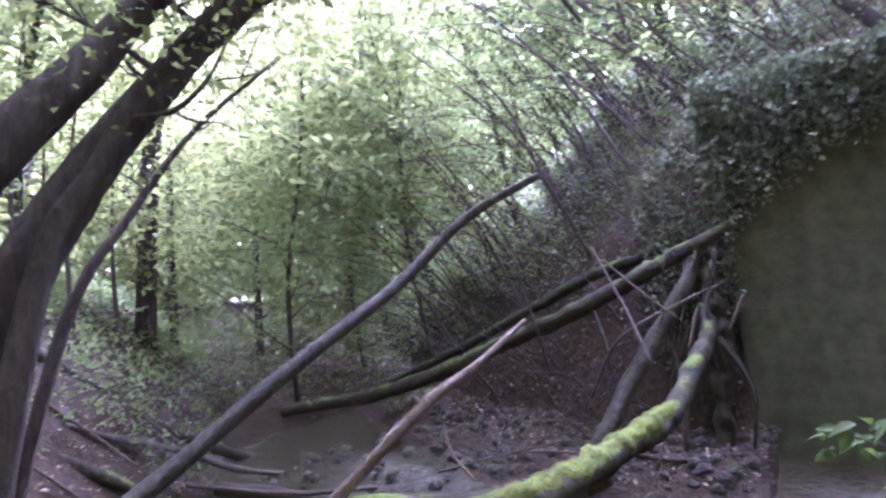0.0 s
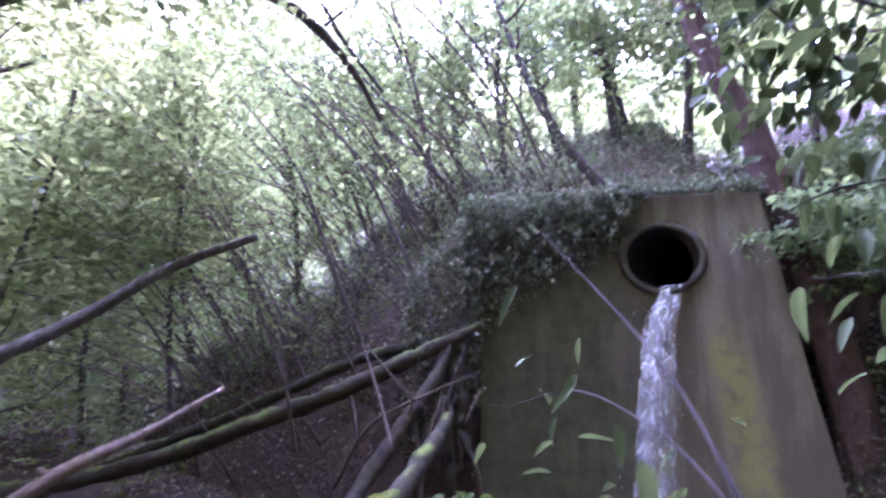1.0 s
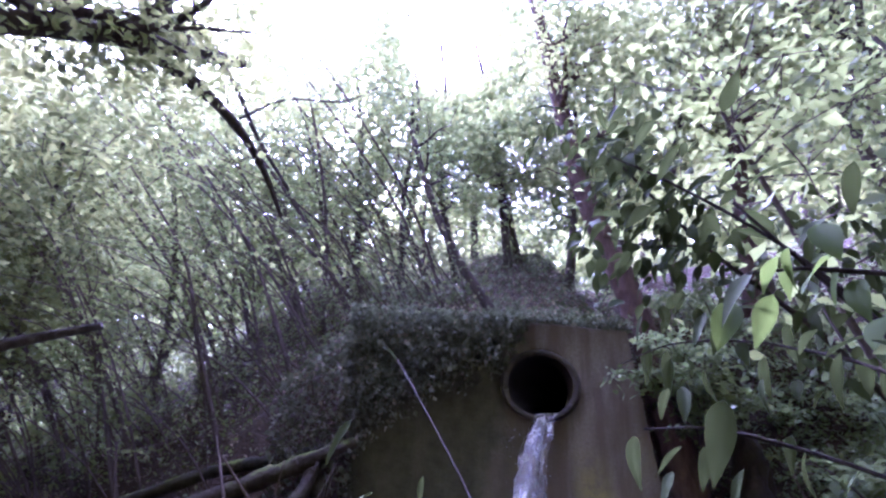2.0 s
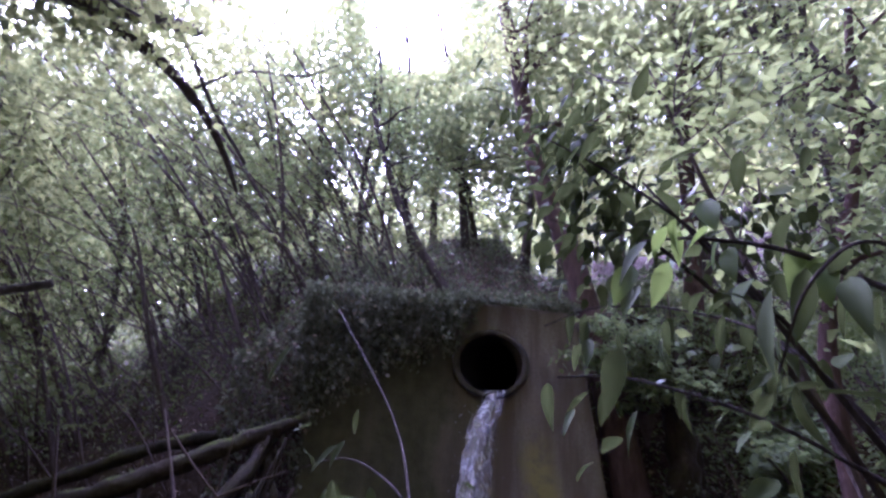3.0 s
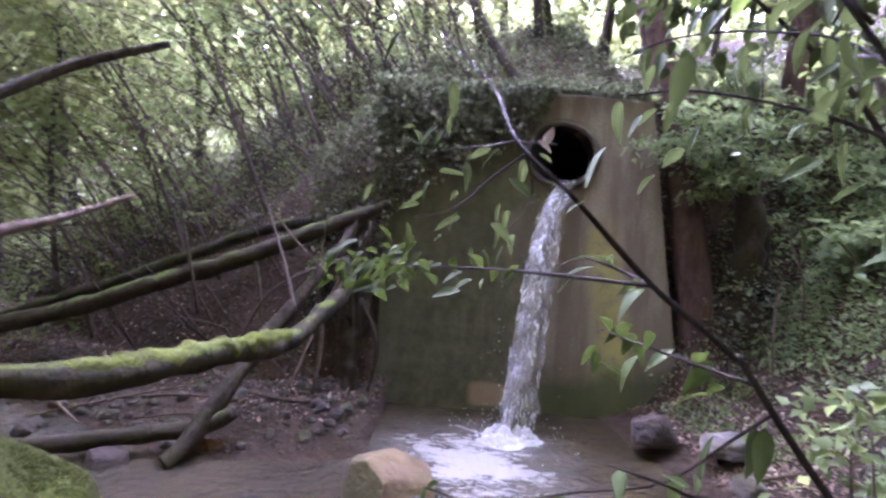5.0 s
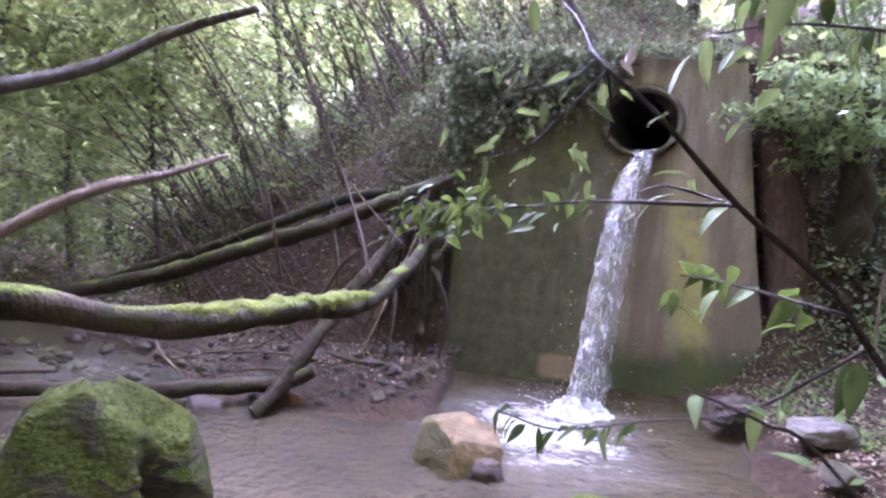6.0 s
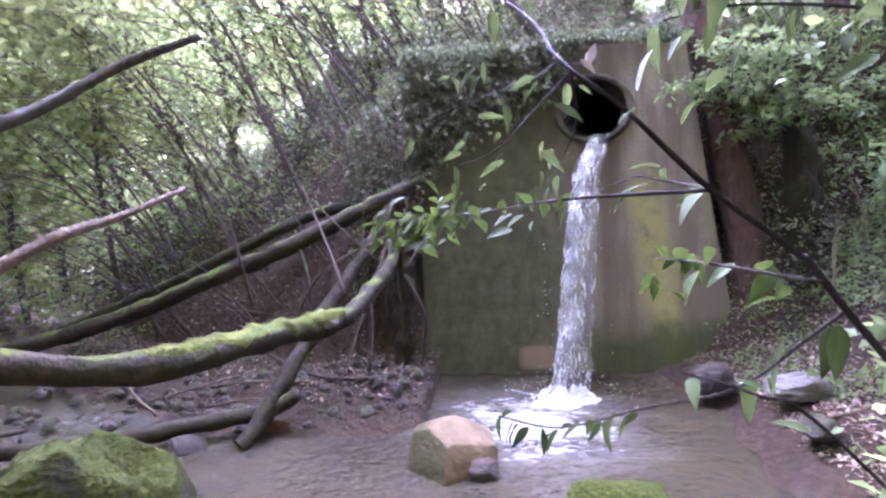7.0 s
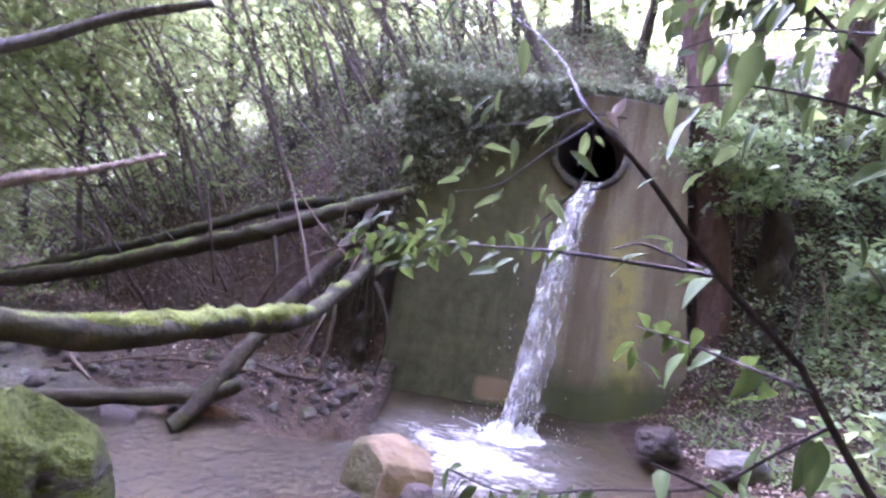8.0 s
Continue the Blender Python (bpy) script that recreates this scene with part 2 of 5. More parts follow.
FALL_FOOT = (1.29, -0.66)


def water_material():
    """Silty stream water, with froth that is thick round the fall's foot and drifts off in streaks."""
    m, n, l, p = material("stream_water")
    c = place(n)
    s = n.new("ShaderNodeSeparateXYZ")
    l.new(c, s.inputs[0])
    dx = calc(n, l, "MULTIPLY", calc(n, l, "SUBTRACT", s.outputs["X"], FALL_FOOT[0] - 0.34), 0.66)
    dy = calc(n, l, "MULTIPLY", calc(n, l, "SUBTRACT", s.outputs["Y"], FALL_FOOT[1] - 0.62), 0.66)
    far = calc(n, l, "SQRT", calc(n, l, "ADD", calc(n, l, "MULTIPLY", dx, dx), calc(n, l, "MULTIPLY", dy, dy)))
    ripple = tex_noise(n, l, c, 3.0, 7, 0.62, (0.8, 1.5, 1.0))
    near = n.new("ShaderNodeMapRange")
    near.inputs["From Min"].default_value, near.inputs["From Max"].default_value = 0.95, 0.0
    l.new(far, near.inputs["Value"])
    froth = calc(n, l, "ADD", calc(n, l, "MULTIPLY", near.outputs[0], 0.80), calc(n, l, "MULTIPLY", ripple, 0.80))
    rx = calc(n, l, "MULTIPLY", calc(n, l, "ADD", s.outputs["X"], 2.9), 0.55)
    ry = calc(n, l, "MULTIPLY", calc(n, l, "ADD", s.outputs["Y"], 1.25), 1.1)
    riffle = n.new("ShaderNodeMapRange")
    riffle.inputs["From Min"].default_value, riffle.inputs["From Max"].default_value = 1.0, 0.0
    l.new(calc(n, l, "SQRT", calc(n, l, "ADD", calc(n, l, "MULTIPLY", rx, rx), calc(n, l, "MULTIPLY", ry, ry))), riffle.inputs["Value"])
    froth = calc(n, l, "MAXIMUM", froth, calc(n, l, "ADD", calc(n, l, "MULTIPLY", riffle.outputs[0], 0.42), calc(n, l, "MULTIPLY", tex_noise(n, l, c, 9, 8, 0.8, (1.0, 1.7, 1.0)), 0.95)))
    froth = calc(n, l, "ADD", froth, calc(n, l, "MULTIPLY", calc(n, l, "SUBTRACT", tex_noise(n, l, c, 15, 7, 0.75, (0.8, 1.4, 1.0)), 0.5), 0.7))
    foam = ramp(n, l, froth, [(0.60, (0, 0, 0)), (0.92, (0.20, 0.20, 0.20)), (1.12, (0.45, 0.45, 0.45)), (1.36, (1, 1, 1))])
    silt = ramp(n, l, tex_noise(n, l, c, 1.3, 4), [(0.3, (0.026, 0.020, 0.009)), (0.7, (0.046, 0.035, 0.017))])
    l.new(mix(n, l, foam, silt, (0.25, 0.235, 0.205)), p.inputs["Base Color"])
    l.new(mix(n, l, foam, (0.12, 0.12, 0.12), (0.7, 0.7, 0.7)), p.inputs["Roughness"])
    p.inputs["IOR"].default_value = 1.33
    p.inputs["Specular IOR Level"].default_value = 0.2
    bump(n, l, p, calc(n, l, "ADD", ripple, tex_noise(n, l, c, 16, 5)), 0.85, 0.04)
    return m


def fall_material():
    """Broken falling water: white where it froths, clear between the strands."""
    m, n, l, p = material("falling_water")
    c = place(n)
    strand = tex_noise(n, l, c, 10, 5, 0.65, (2.2, 2.2, 0.5))
    clump = tex_noise(n, l, c, 15, 5, 0.65, (1.2, 1.2, 0.8))
    mixn = calc(n, l, "ADD", calc(n, l, "MULTIPLY", strand, 0.65), calc(n, l, "MULTIPLY", clump, 0.35))
    l.new(ramp(n, l, mixn, [(0.38, (0.18, 0.17, 0.15)), (0.62, (0.48, 0.46, 0.42))]), p.inputs["Base Color"])
    p.inputs["Roughness"].default_value = 0.3
    clear = n.new("ShaderNodeBsdfTransparent")
    s = n.new("ShaderNodeMixShader")
    l.new(ramp(n, l, mixn, [(0.38, (0.02, 0.02, 0.02)), (0.62, (0.72, 0.72, 0.72))]), s.inputs[0])
    l.new(clear.outputs[0], s.inputs[1])
    l.new(p.outputs[0], s.inputs[2])
    l.new(s.outputs[0], n["Material Output"].inputs["Surface"])
    bump(n, l, p, mixn, 0.4, 0.02)
    return m


def moss_material():
    m, n, l, p = material("moss")
    c = place(n)
    fine, patch = tex_noise(n, l, c, 70, 6, 0.7), tex_noise(n, l, c, 7, 4)
    tint = ramp(n, l, fine, [(0.28, (0.035, 0.043, 0.006)), (0.55, (0.098, 0.112, 0.014)), (0.78, (0.185, 0.195, 0.026))])
    l.new(mix(n, l, ramp(n, l, patch, [(0.42, (0, 0, 0)), (0.62, (0.6, 0.6, 0.6))]), tint, (0.055, 0.058, 0.018)), p.inputs["Base Color"])
    p.inputs["Roughness"].default_value = 0.95
    p.inputs["Specular IOR Level"].default_value = 0.1
    bump(n, l, p, fine, 1.0, 0.02)
    return m


MOSS = moss_material()
WATER, FALL = water_material(), fall_material()


# ---- mesh helpers ----
def mesh_from(name, verts, faces, mat, smooth=True):
    me = bpy.data.meshes.new(name)
    me.from_pydata([tuple(v) for v in verts], [], faces)
    if mat:
        me.materials.append(mat)
    if smooth:
        me.polygons.foreach_set("use_smooth", [True] * len(me.polygons))
    me.update()
    return me


def triangles(name, verts, tris, mat):
    """A mesh of many triangles straight from arrays."""
    me = bpy.data.meshes.new(name)
    me.vertices.add(len(verts))
    me.vertices.foreach_set("co", np.asarray(verts, np.float32).ravel())
    me.loops.add(3 * len(tris))
    me.loops.foreach_set("vertex_index", np.asarray(tris, np.int32).ravel())
    me.polygons.add(len(tris))
    me.polygons.foreach_set("loop_start", np.arange(0, 3 * len(tris), 3, dtype=np.int32))
    me.polygons.foreach_set("loop_total", np.full(len(tris), 3, np.int32))
    me.materials.append(mat)
    me.update(calc_edges=True)
    return me


def piece(name, me, parent=None, label="", at=None):
    ob = new(name, me)
    if parent:
        ob.parent = parent
    if at is not None:
        ob.location = at
    if label:
        ob["label"] = label
    return ob


def thing(name, at, label, category, group="", kind=""):
    ob = new(name)
    ob.location = at
    ob.empty_display_size = 0.1
    return tagged(ob, label, category, group, kind)


def curve(points, steps=6):
    """A smooth line through the points."""
    p = [np.array(q, float) for q in points]
    p = [2 * p[0] - p[1]] + p + [2 * p[-1] - p[-2]]
    out = []
    for a, b, c, d in zip(p, p[1:], p[2:], p[3:]):
        for k in range(steps):
            t = k / steps
            out.append(0.5 * (2 * b + (c - a) * t + (2 * a - 5 * b + 4 * c - d) * t * t + (3 * b - a - 3 * c + d) * t ** 3))
    out.append(p[-2])
    return np.array(out)


def tube(points, radii, sides=8, rough=0.0, steps=6, seed=0, scale=7.0):
    """Verts and faces of a round limb along a smooth line, with closed ends and a knobbly skin."""
    line = curve(points, steps)
    r = np.interp(np.linspace(0, 1, len(line)), np.linspace(0, 1, len(radii)), radii)
    verts, faces = [], []
    way = np.gradient(line, axis=0)
    side = np.cross(way[0], (0.3, 0.2, 1.0))
    for k, (p, w) in enumerate(zip(line, way)):
        w = w / (np.linalg.norm(w) + 1e-9)
        side = side - w * (side @ w)
        side = side / (np.linalg.norm(side) + 1e-9)
        other = np.cross(w, side)
        for j in range(sides):
            a = 2 * math.pi * j / sides
            d = math.cos(a) * side + math.sin(a) * other
            q = p + d * r[k]
            swell = 1 + rough * noise.noise(Vector(q * scale) + Vector((seed, 0, 0))) if rough else 1
            verts.append(p + d * r[k] * swell)
    for k in range(len(line) - 1):
        for j in range(sides):
            a, b = k * sides + j, k * sides + (j + 1) % sides
            faces.append((a, b, b + sides, a + sides))
    faces.append(tuple(range(sides))[::-1])
    faces.append(tuple(range(len(verts) - sides, len(verts))))
    return verts, faces


def tube_mesh(name, points, radii, mat, **k):
    v, f = tube(points, radii, **k)
    return mesh_from(name, v, f, mat)


def join_tubes(name, tubes, mat):
    verts, faces = [], []
    for v, f in tubes:
        o = len(verts)
        verts += list(v)
        faces += [tuple(i + o for i in q) for q in f]
    return mesh_from(name, verts, faces, mat)


def leaf_mesh(name, at, length, mat, rg, droop=0.25, flat=0.5, wide=0.5):
    """Many folded leaf blades, one at each place."""
    n = len(at)
    at = np.asarray(at, float)
    turn = rg.uniform(0, 2 * math.pi, n)
    dip = rg.normal(-droop, 0.45, n)
    axis = np.stack([np.cos(turn) * np.cos(dip), np.sin(turn) * np.cos(dip), np.sin(dip)], 1)
    up = rg.normal(0, 1, (n, 3)) * (1 - flat) + np.array([0, 0, 1.0]) * flat
    side = np.cross(axis, up)
    side /= np.linalg.norm(side, axis=1, keepdims=True) + 1e-9
    nor = np.cross(side, axis)
    size = (length * rg.uniform(0.6, 1.25, n))[:, None]
    w = wide * size * rg.uniform(0.8, 1.15, (n, 1))
    a, tip = at, at + axis * size
    m = at + axis * size * 0.42
    lf, rt = m + side * w * 0.5 + nor * w * 0.22, m - side * w * 0.5 + nor * w * 0.22
    verts = np.stack([a, lf, tip, rt], 1).reshape(-1, 3)
    k = np.arange(n)[:, None] * 4
    tris = np.concatenate([k + [0, 2, 1], k + [0, 3, 2]], 1).reshape(-1, 3)
    return triangles(name, verts, tris, mat)


FACETS = [(Vector(v).normalized(), r) for v, r in (((0.8, -0.5, 0.35), 0.80), ((-0.7, -0.6, 0.5), 0.78), ((0.1, 0.9, 0.5), 0.8), ((0.2, -0.9, -0.1), 0.82), ((-0.9, 0.3, 0.1), 0.85))]


def rock_mesh(name, size, mat, seed, rough=0.35, detail=3, flat=0.0, facets=FACETS, hard=0.8):
    bm = bmesh.new()
    bmesh.ops.create_icosphere(bm, subdivisions=detail, radius=1)
    off = Vector((seed * 3.7, seed * 1.3, seed * 2.1))
    for v in bm.verts:
        d = v.co.normalized()
        k = 1 + rough * noise.noise(d * 1.1 + off) + 0.38 * rough * noise.noise(d * 2.6 + off) + 0.16 * rough * noise.noise(d * 8 + off)
        q = d * k
        for axis, reach in facets:
            over = q.dot(axis) - reach
            if over > 0:
                q -= axis * over * hard
        v.co = Vector((q.x * size[0], q.y * size[1], max(q.z, -0.75 + flat) * size[2]))
    me = bpy.data.meshes.new(name)
    bm.to_mesh(me)
    bm.free()
    me.materials.append(mat)
    me.polygons.foreach_set("use_smooth", [True] * len(me.polygons))
    return me

# ---- ground: a ravine with a pool under the headwall ----
FOOT_NORTH = [(12, 9), (5.0, 0.9), (3.4, 0.25), (0.0, 0.12), (-0.45, -0.25), (-1.0, -0.35), (-2.2, 0.25), (-3.6, 0.9), (-6, 2.9), (-10, 6.5), (-30, 26)]
FOOT_WEST = [(-34, 18), (-14, 3.6), (-8, 0.4), (-5, -2.0), (-3.3, -3.6), (-2.5, -5.4), (-2.4, -14)]
FOOT_EAST = [(3.0, -30), (2.9, -6.5), (2.5, -4.4), (2.4, -2.8), (2.5, -2.0), (2.68, -1.2), (2.5, 0.0), (2.9, 0.8)]
FOOT_SOUTH = [(-3.2, -5.2), (-1.2, -4.9), (0.0, -4.2), (1.2, -3.5), (2.6, -2.9)]


def beyond(x, y, line):
    """How far a place lies beyond a foot line, on its right-hand side as the line runs; negative on the other side."""
    best, sign = np.full(np.shape(x), 1e9), np.ones(np.shape(x))
    for (ax, ay), (bx, by) in zip(line, line[1:]):
        dx, dy = bx - ax, by - ay
        t = np.clip(((x - ax) * dx + (y - ay) * dy) / (dx * dx + dy * dy), 0, 1)
        d = np.hypot(x - ax - t * dx, y - ay - t * dy)
        s = np.where((x - ax) * dy - (y - ay) * dx > 0, 1.0, -1.0)
        near = d < best - 1e-6
        best, sign = np.where(near, d, best), np.where(near, s, sign)
    return best * sign


def wave(x, y, f, seed):
    """A smooth bumpy field, cheap enough for arrays."""
    rs = np.random.default_rng(seed)
    out = 0
    for k in range(7):
        a, ph = rs.uniform(0, 2 * math.pi, 2)
        q = f * (0.6 + 0.35 * k)
        out = out + np.sin(q * (x * math.cos(a) + y * math.sin(a)) + ph) / (1 + 0.5 * k)
    return out / 3.0


def ground_height(x, y):
    x, y = np.asarray(x, float), np.asarray(y, float)
    dn, dw, de, ds = (beyond(x, y, f) for f in (FOOT_NORTH, FOOT_WEST, FOOT_EAST, FOOT_SOUTH))
    rise = lambda d, steep, cut, gentle, top: np.minimum(np.where(d < cut, steep * d, steep * cut + gentle * (d - cut)), top + 0.02 * np.maximum(d, 0))
    north = rise(dn, 1.9, 0.75, 0.72 + 0.28 * np.clip((x + 4.0) / 2.0, 0, 1), 5.3)
    behind = np.where(x > -0.04, (y > 0.16) * 1.0, np.clip((x + 1.9) / 1.8, 0, 1) ** 1.3 * np.clip((y + 0.10) / 0.55, 0, 1)) * np.clip((3.25 - x) / 0.5, 0, 1)
    north = np.where(behind > 0, north * (1 - behind) + behind * np.minimum(3.04 + (0.46 + 0.22 * np.clip((x - 0.6) / 1.4, 0, 1)) * np.maximum(y - 0.16, -0.2), 5.6), north)
    west = rise(dw + 0.06, 1.2, 1.5, 0.55, 7.0)
    east = rise(de, 0.42, 0.9, 1.3, 6.0)
    back = np.clip((x - 2.75) / 0.7, 0, 1) * np.clip((y + 0.55) / 1.5, 0, 1)
    east = np.where(back > 0, np.maximum(east, back * (3.1 + 0.45 * np.clip(y, 0, 5))), east)
    south = np.minimum(0.14 * ds, 0.10)
    bar = 0.13 - 0.30 * np.maximum(-dn - 0.55, 0) + 0 * x
    bar = np.where((x < 0.15), bar, -1.0)
    bed = -0.30 + 0.14 * np.clip(-x - 4.0, 0, 12)
    h = np.maximum.reduce([bed, north, west, east, south, bar])
    rough = 0.055 * wave(x, y, 2.2, 3) + 0.05 * wave(x, y, 6.5, 4) + 0.022 * wave(x, y, 17, 5)
    far = np.clip((np.hypot(x, y) - 10) / 20, 0, 1)
    return h + rough * np.where(h > 0.02, 1.0, 0.4) + far * 0.5 * wave(x, y, 0.25, 8)


def spaced(lo, hi, fine_lo, fine_hi, fine, growth=1.22):
    mid = list(np.arange(fine_lo, fine_hi, fine))
    left, right, step = [], [], fine
    p = fine_lo
    while p > lo:
        step *= growth
        p -= step
        left.append(p)
    p, step = mid[-1], fine
    while p < hi:
        step *= growth
        p += step
        right.append(p)
    return np.array(left[::-1] + mid + right)


gx, gy = spaced(-400, 400, -6.5, 6.0, 0.075), spaced(-400, 400, -6.5, 4.5, 0.075)
GX, GY = np.meshgrid(gx, gy)
GZ = ground_height(GX, GY)
nx, ny = len(gx), len(gy)
corner = (np.arange(ny - 1)[:, None] * nx + np.arange(nx - 1)[None]).ravel()[:, None]
ground_tris = np.concatenate([corner + [0, 1, nx + 1], corner + [0, nx + 1, nx]], 1).reshape(-1, 3)
mid_x, mid_y = GX.ravel()[ground_tris].mean(1), GY.ravel()[ground_tris].mean(1)
ground_tris = ground_tris[~((np.abs(mid_x - 1.9) < 0.6) & (mid_y > 0.04) & (mid_y < 0.34))]  # the pipe runs through here
ground_me = triangles("ground", np.stack([GX, GY, GZ], -1).reshape(-1, 3), ground_tris, EARTH)
ground_me.polygons.foreach_set("use_smooth", [True] * len(ground_me.polygons))
tagged(new("ground", ground_me), "bare reddish-brown ravine banks of damp earth", "ground", kind="structure")

# ---- water ----
POOL = -0.08
wx, wy = np.arange(-9.5, 3.4, 0.05), np.arange(-5.2, 5.0, 0.05)
WX, WY = np.meshgrid(wx, wy)
foot_far = np.hypot(WX - FALL_FOOT[0], WY - FALL_FOOT[1])
WZ = POOL + 0.010 * wave(WX, WY, 5.0, 11) + 0.006 * wave(WX, WY, 15.0, 12) + 0.028 * np.exp(-foot_far * 1.1) * wave(WX, WY, 13, 13) \
    + 0.012 * np.sin(16 * foot_far) * np.exp(-foot_far * 0.9) + 0.02 * np.exp(-((WX + 3) ** 2 + (WY + 1.3) ** 2) / 1.6) * wave(WX, WY, 12, 14)
WH = ground_height(WX, WY)
wnx = len(wx)
wc = (np.arange(len(wy) - 1)[:, None] * wnx + np.arange(wnx - 1)[None])
keep = (np.minimum(np.minimum(WH[:-1, :-1], WH[1:, 1:]), np.minimum(WH[1:, :-1], WH[:-1, 1:])) < 0.06) & (WY[:-1, :-1] < np.where((WX[:-1, :-1] > -0.1), 0.0, 9))
wc = wc[keep][:, None]
water_me = triangles("water", np.stack([WX, WY, WZ], -1).reshape(-1, 3), np.concatenate([wc + [0, 1, wnx + 1], wc + [0, wnx + 1, wnx]], 1).reshape(-1, 3), WATER)
water_me.polygons.foreach_set("use_smooth", [True] * len(water_me.polygons))
tagged(new("water", water_me), "silty brown plunge pool with white froth below the fall", "water", kind="structure")

# ---- headwall and pipe ----
PIPE = Vector((1.77, 0.0, 2.575))
AXIS = Vector((0.42, 0.80, 0.04)).normalized()
RIM_IN, RIM_OUT = 0.285, 0.345


def headwall():
    outline = [(0.0, -0.6), (3.12, -0.6), (3.08, 0.6), (2.92, 1.5), (2.80, 2.3), (2.66, 3.19), (1.9, 3.21), (1.0, 3.17), (0.02, 3.12), (-0.01, 1.6)]
    bm = bmesh.new()
    outer = [bm.verts.new((x, 0, z)) for x, z in outline]
    hole = [bm.verts.new((PIPE.x + RIM_OUT * 1.02 * math.cos(a), 0, PIPE.z + RIM_OUT * math.sin(a))) for a in np.linspace(0, 2 * math.pi, 40, endpoint=False)]
    edges = [bm.edges.new((ring[k], ring[(k + 1) % len(ring)])) for ring in (outer, hole) for k in range(len(ring))]
    bmesh.ops.triangle_fill(bm, use_beauty=True, edges=edges)
    faces = [f for f in bm.faces if (f.calc_center_median() - PIPE).length > RIM_OUT * 0.6]
    bmesh.ops.delete(bm, geom=[f for f in bm.faces if f not in faces], context="FACES_ONLY")
    made = bmesh.ops.extrude_face_region(bm, geom=list(bm.faces))
    for v in made["geom"]:
        if isinstance(v, bmesh.types.BMVert):
            v.co.y += 0.38
    bmesh.ops.recalc_face_normals(bm, faces=list(bm.faces))
    me = bpy.data.meshes.new("wall")
    bm.to_mesh(me)
    bm.free()
    me.materials.append(CONCRETE)
    ob = tagged(new("wall_headwall", me), "stained concrete culvert headwall, green with algae", "wall", kind="structure")
    bev = ob.modifiers.new("worn", "BEVEL")
    bev.width, bev.segments, bev.limit_method, bev.angle_limit = 0.025, 2, "ANGLE", radians(40)
    return ob


headwall()


def pipe():
    base = thing("culvert_pipe", PIPE, "round concrete culvert pipe opening through the headwall", "pipe")
    side = AXIS.cross(Vector((0, 0, 1))).normalized()
    up = side.cross(AXIS)
    rings = [(RIM_OUT - 0.015, -0.075), (RIM_OUT, -0.055), (RIM_OUT, 0.5), (RIM_IN + 0.004, 8.0), (RIM_IN, 8.0), (RIM_IN, -0.05), (RIM_IN + 0.02, -0.075)]
    verts, faces, n = [], [], 40
    for r, along in rings:
        for j in range(n):
            a = 2 * math.pi * j / n
            # the mouth is cut flush with the wall, though the pipe runs off at a slant
            q = side * (r * math.cos(a)) + up * (r * math.sin(a))
            shift = -q.y / AXIS.y if along < 0.2 else 0.0
            verts.append(q + AXIS * (along / AXIS.y + shift) if along < 0.2 else q + AXIS * along)
    for k in range(len(rings)):
        for j in range(n):
            a, b = k * n + j, k * n + (j + 1) % n
            c = ((k + 1) % len(rings)) * n
            faces.append((a, b, c + (j + 1) % n, c + j))
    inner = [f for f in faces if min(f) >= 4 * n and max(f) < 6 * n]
    piece("rim", mesh_from("rim", verts, [f for f in faces if f not in inner], STONE_OLIVE), base, "dark algae-stained concrete rim")
    piece("bore", mesh_from("bore", verts, inner, BORE_DARK), base, "wet bore of the pipe, its inner shade put into a near-black colour")
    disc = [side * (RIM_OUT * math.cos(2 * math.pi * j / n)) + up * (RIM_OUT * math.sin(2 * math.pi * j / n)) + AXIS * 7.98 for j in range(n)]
    piece("end_plug", mesh_from("end_plug", disc, [tuple(range(n))], BORE_DARK, False), base)
    half = 0.18
    sheet, sf = [], []
    for k in range(31):
        s = -0.1 + 0.1 * k
        for j in range(5):
            u = -half + 2 * half * j / 4
            z = -RIM_IN + 0.075 + 0.012 * math.sin(7 * s + 3 * u)
            sheet.append(side * u + up * z + AXIS * s)
    for k in range(30):
        for j in range(4):
            a = k * 5 + j
            sf.append((a, a + 1, a + 6, a + 5))
    piece("trickle", mesh_from("trickle", sheet, sf, WATER), base)


pipe()


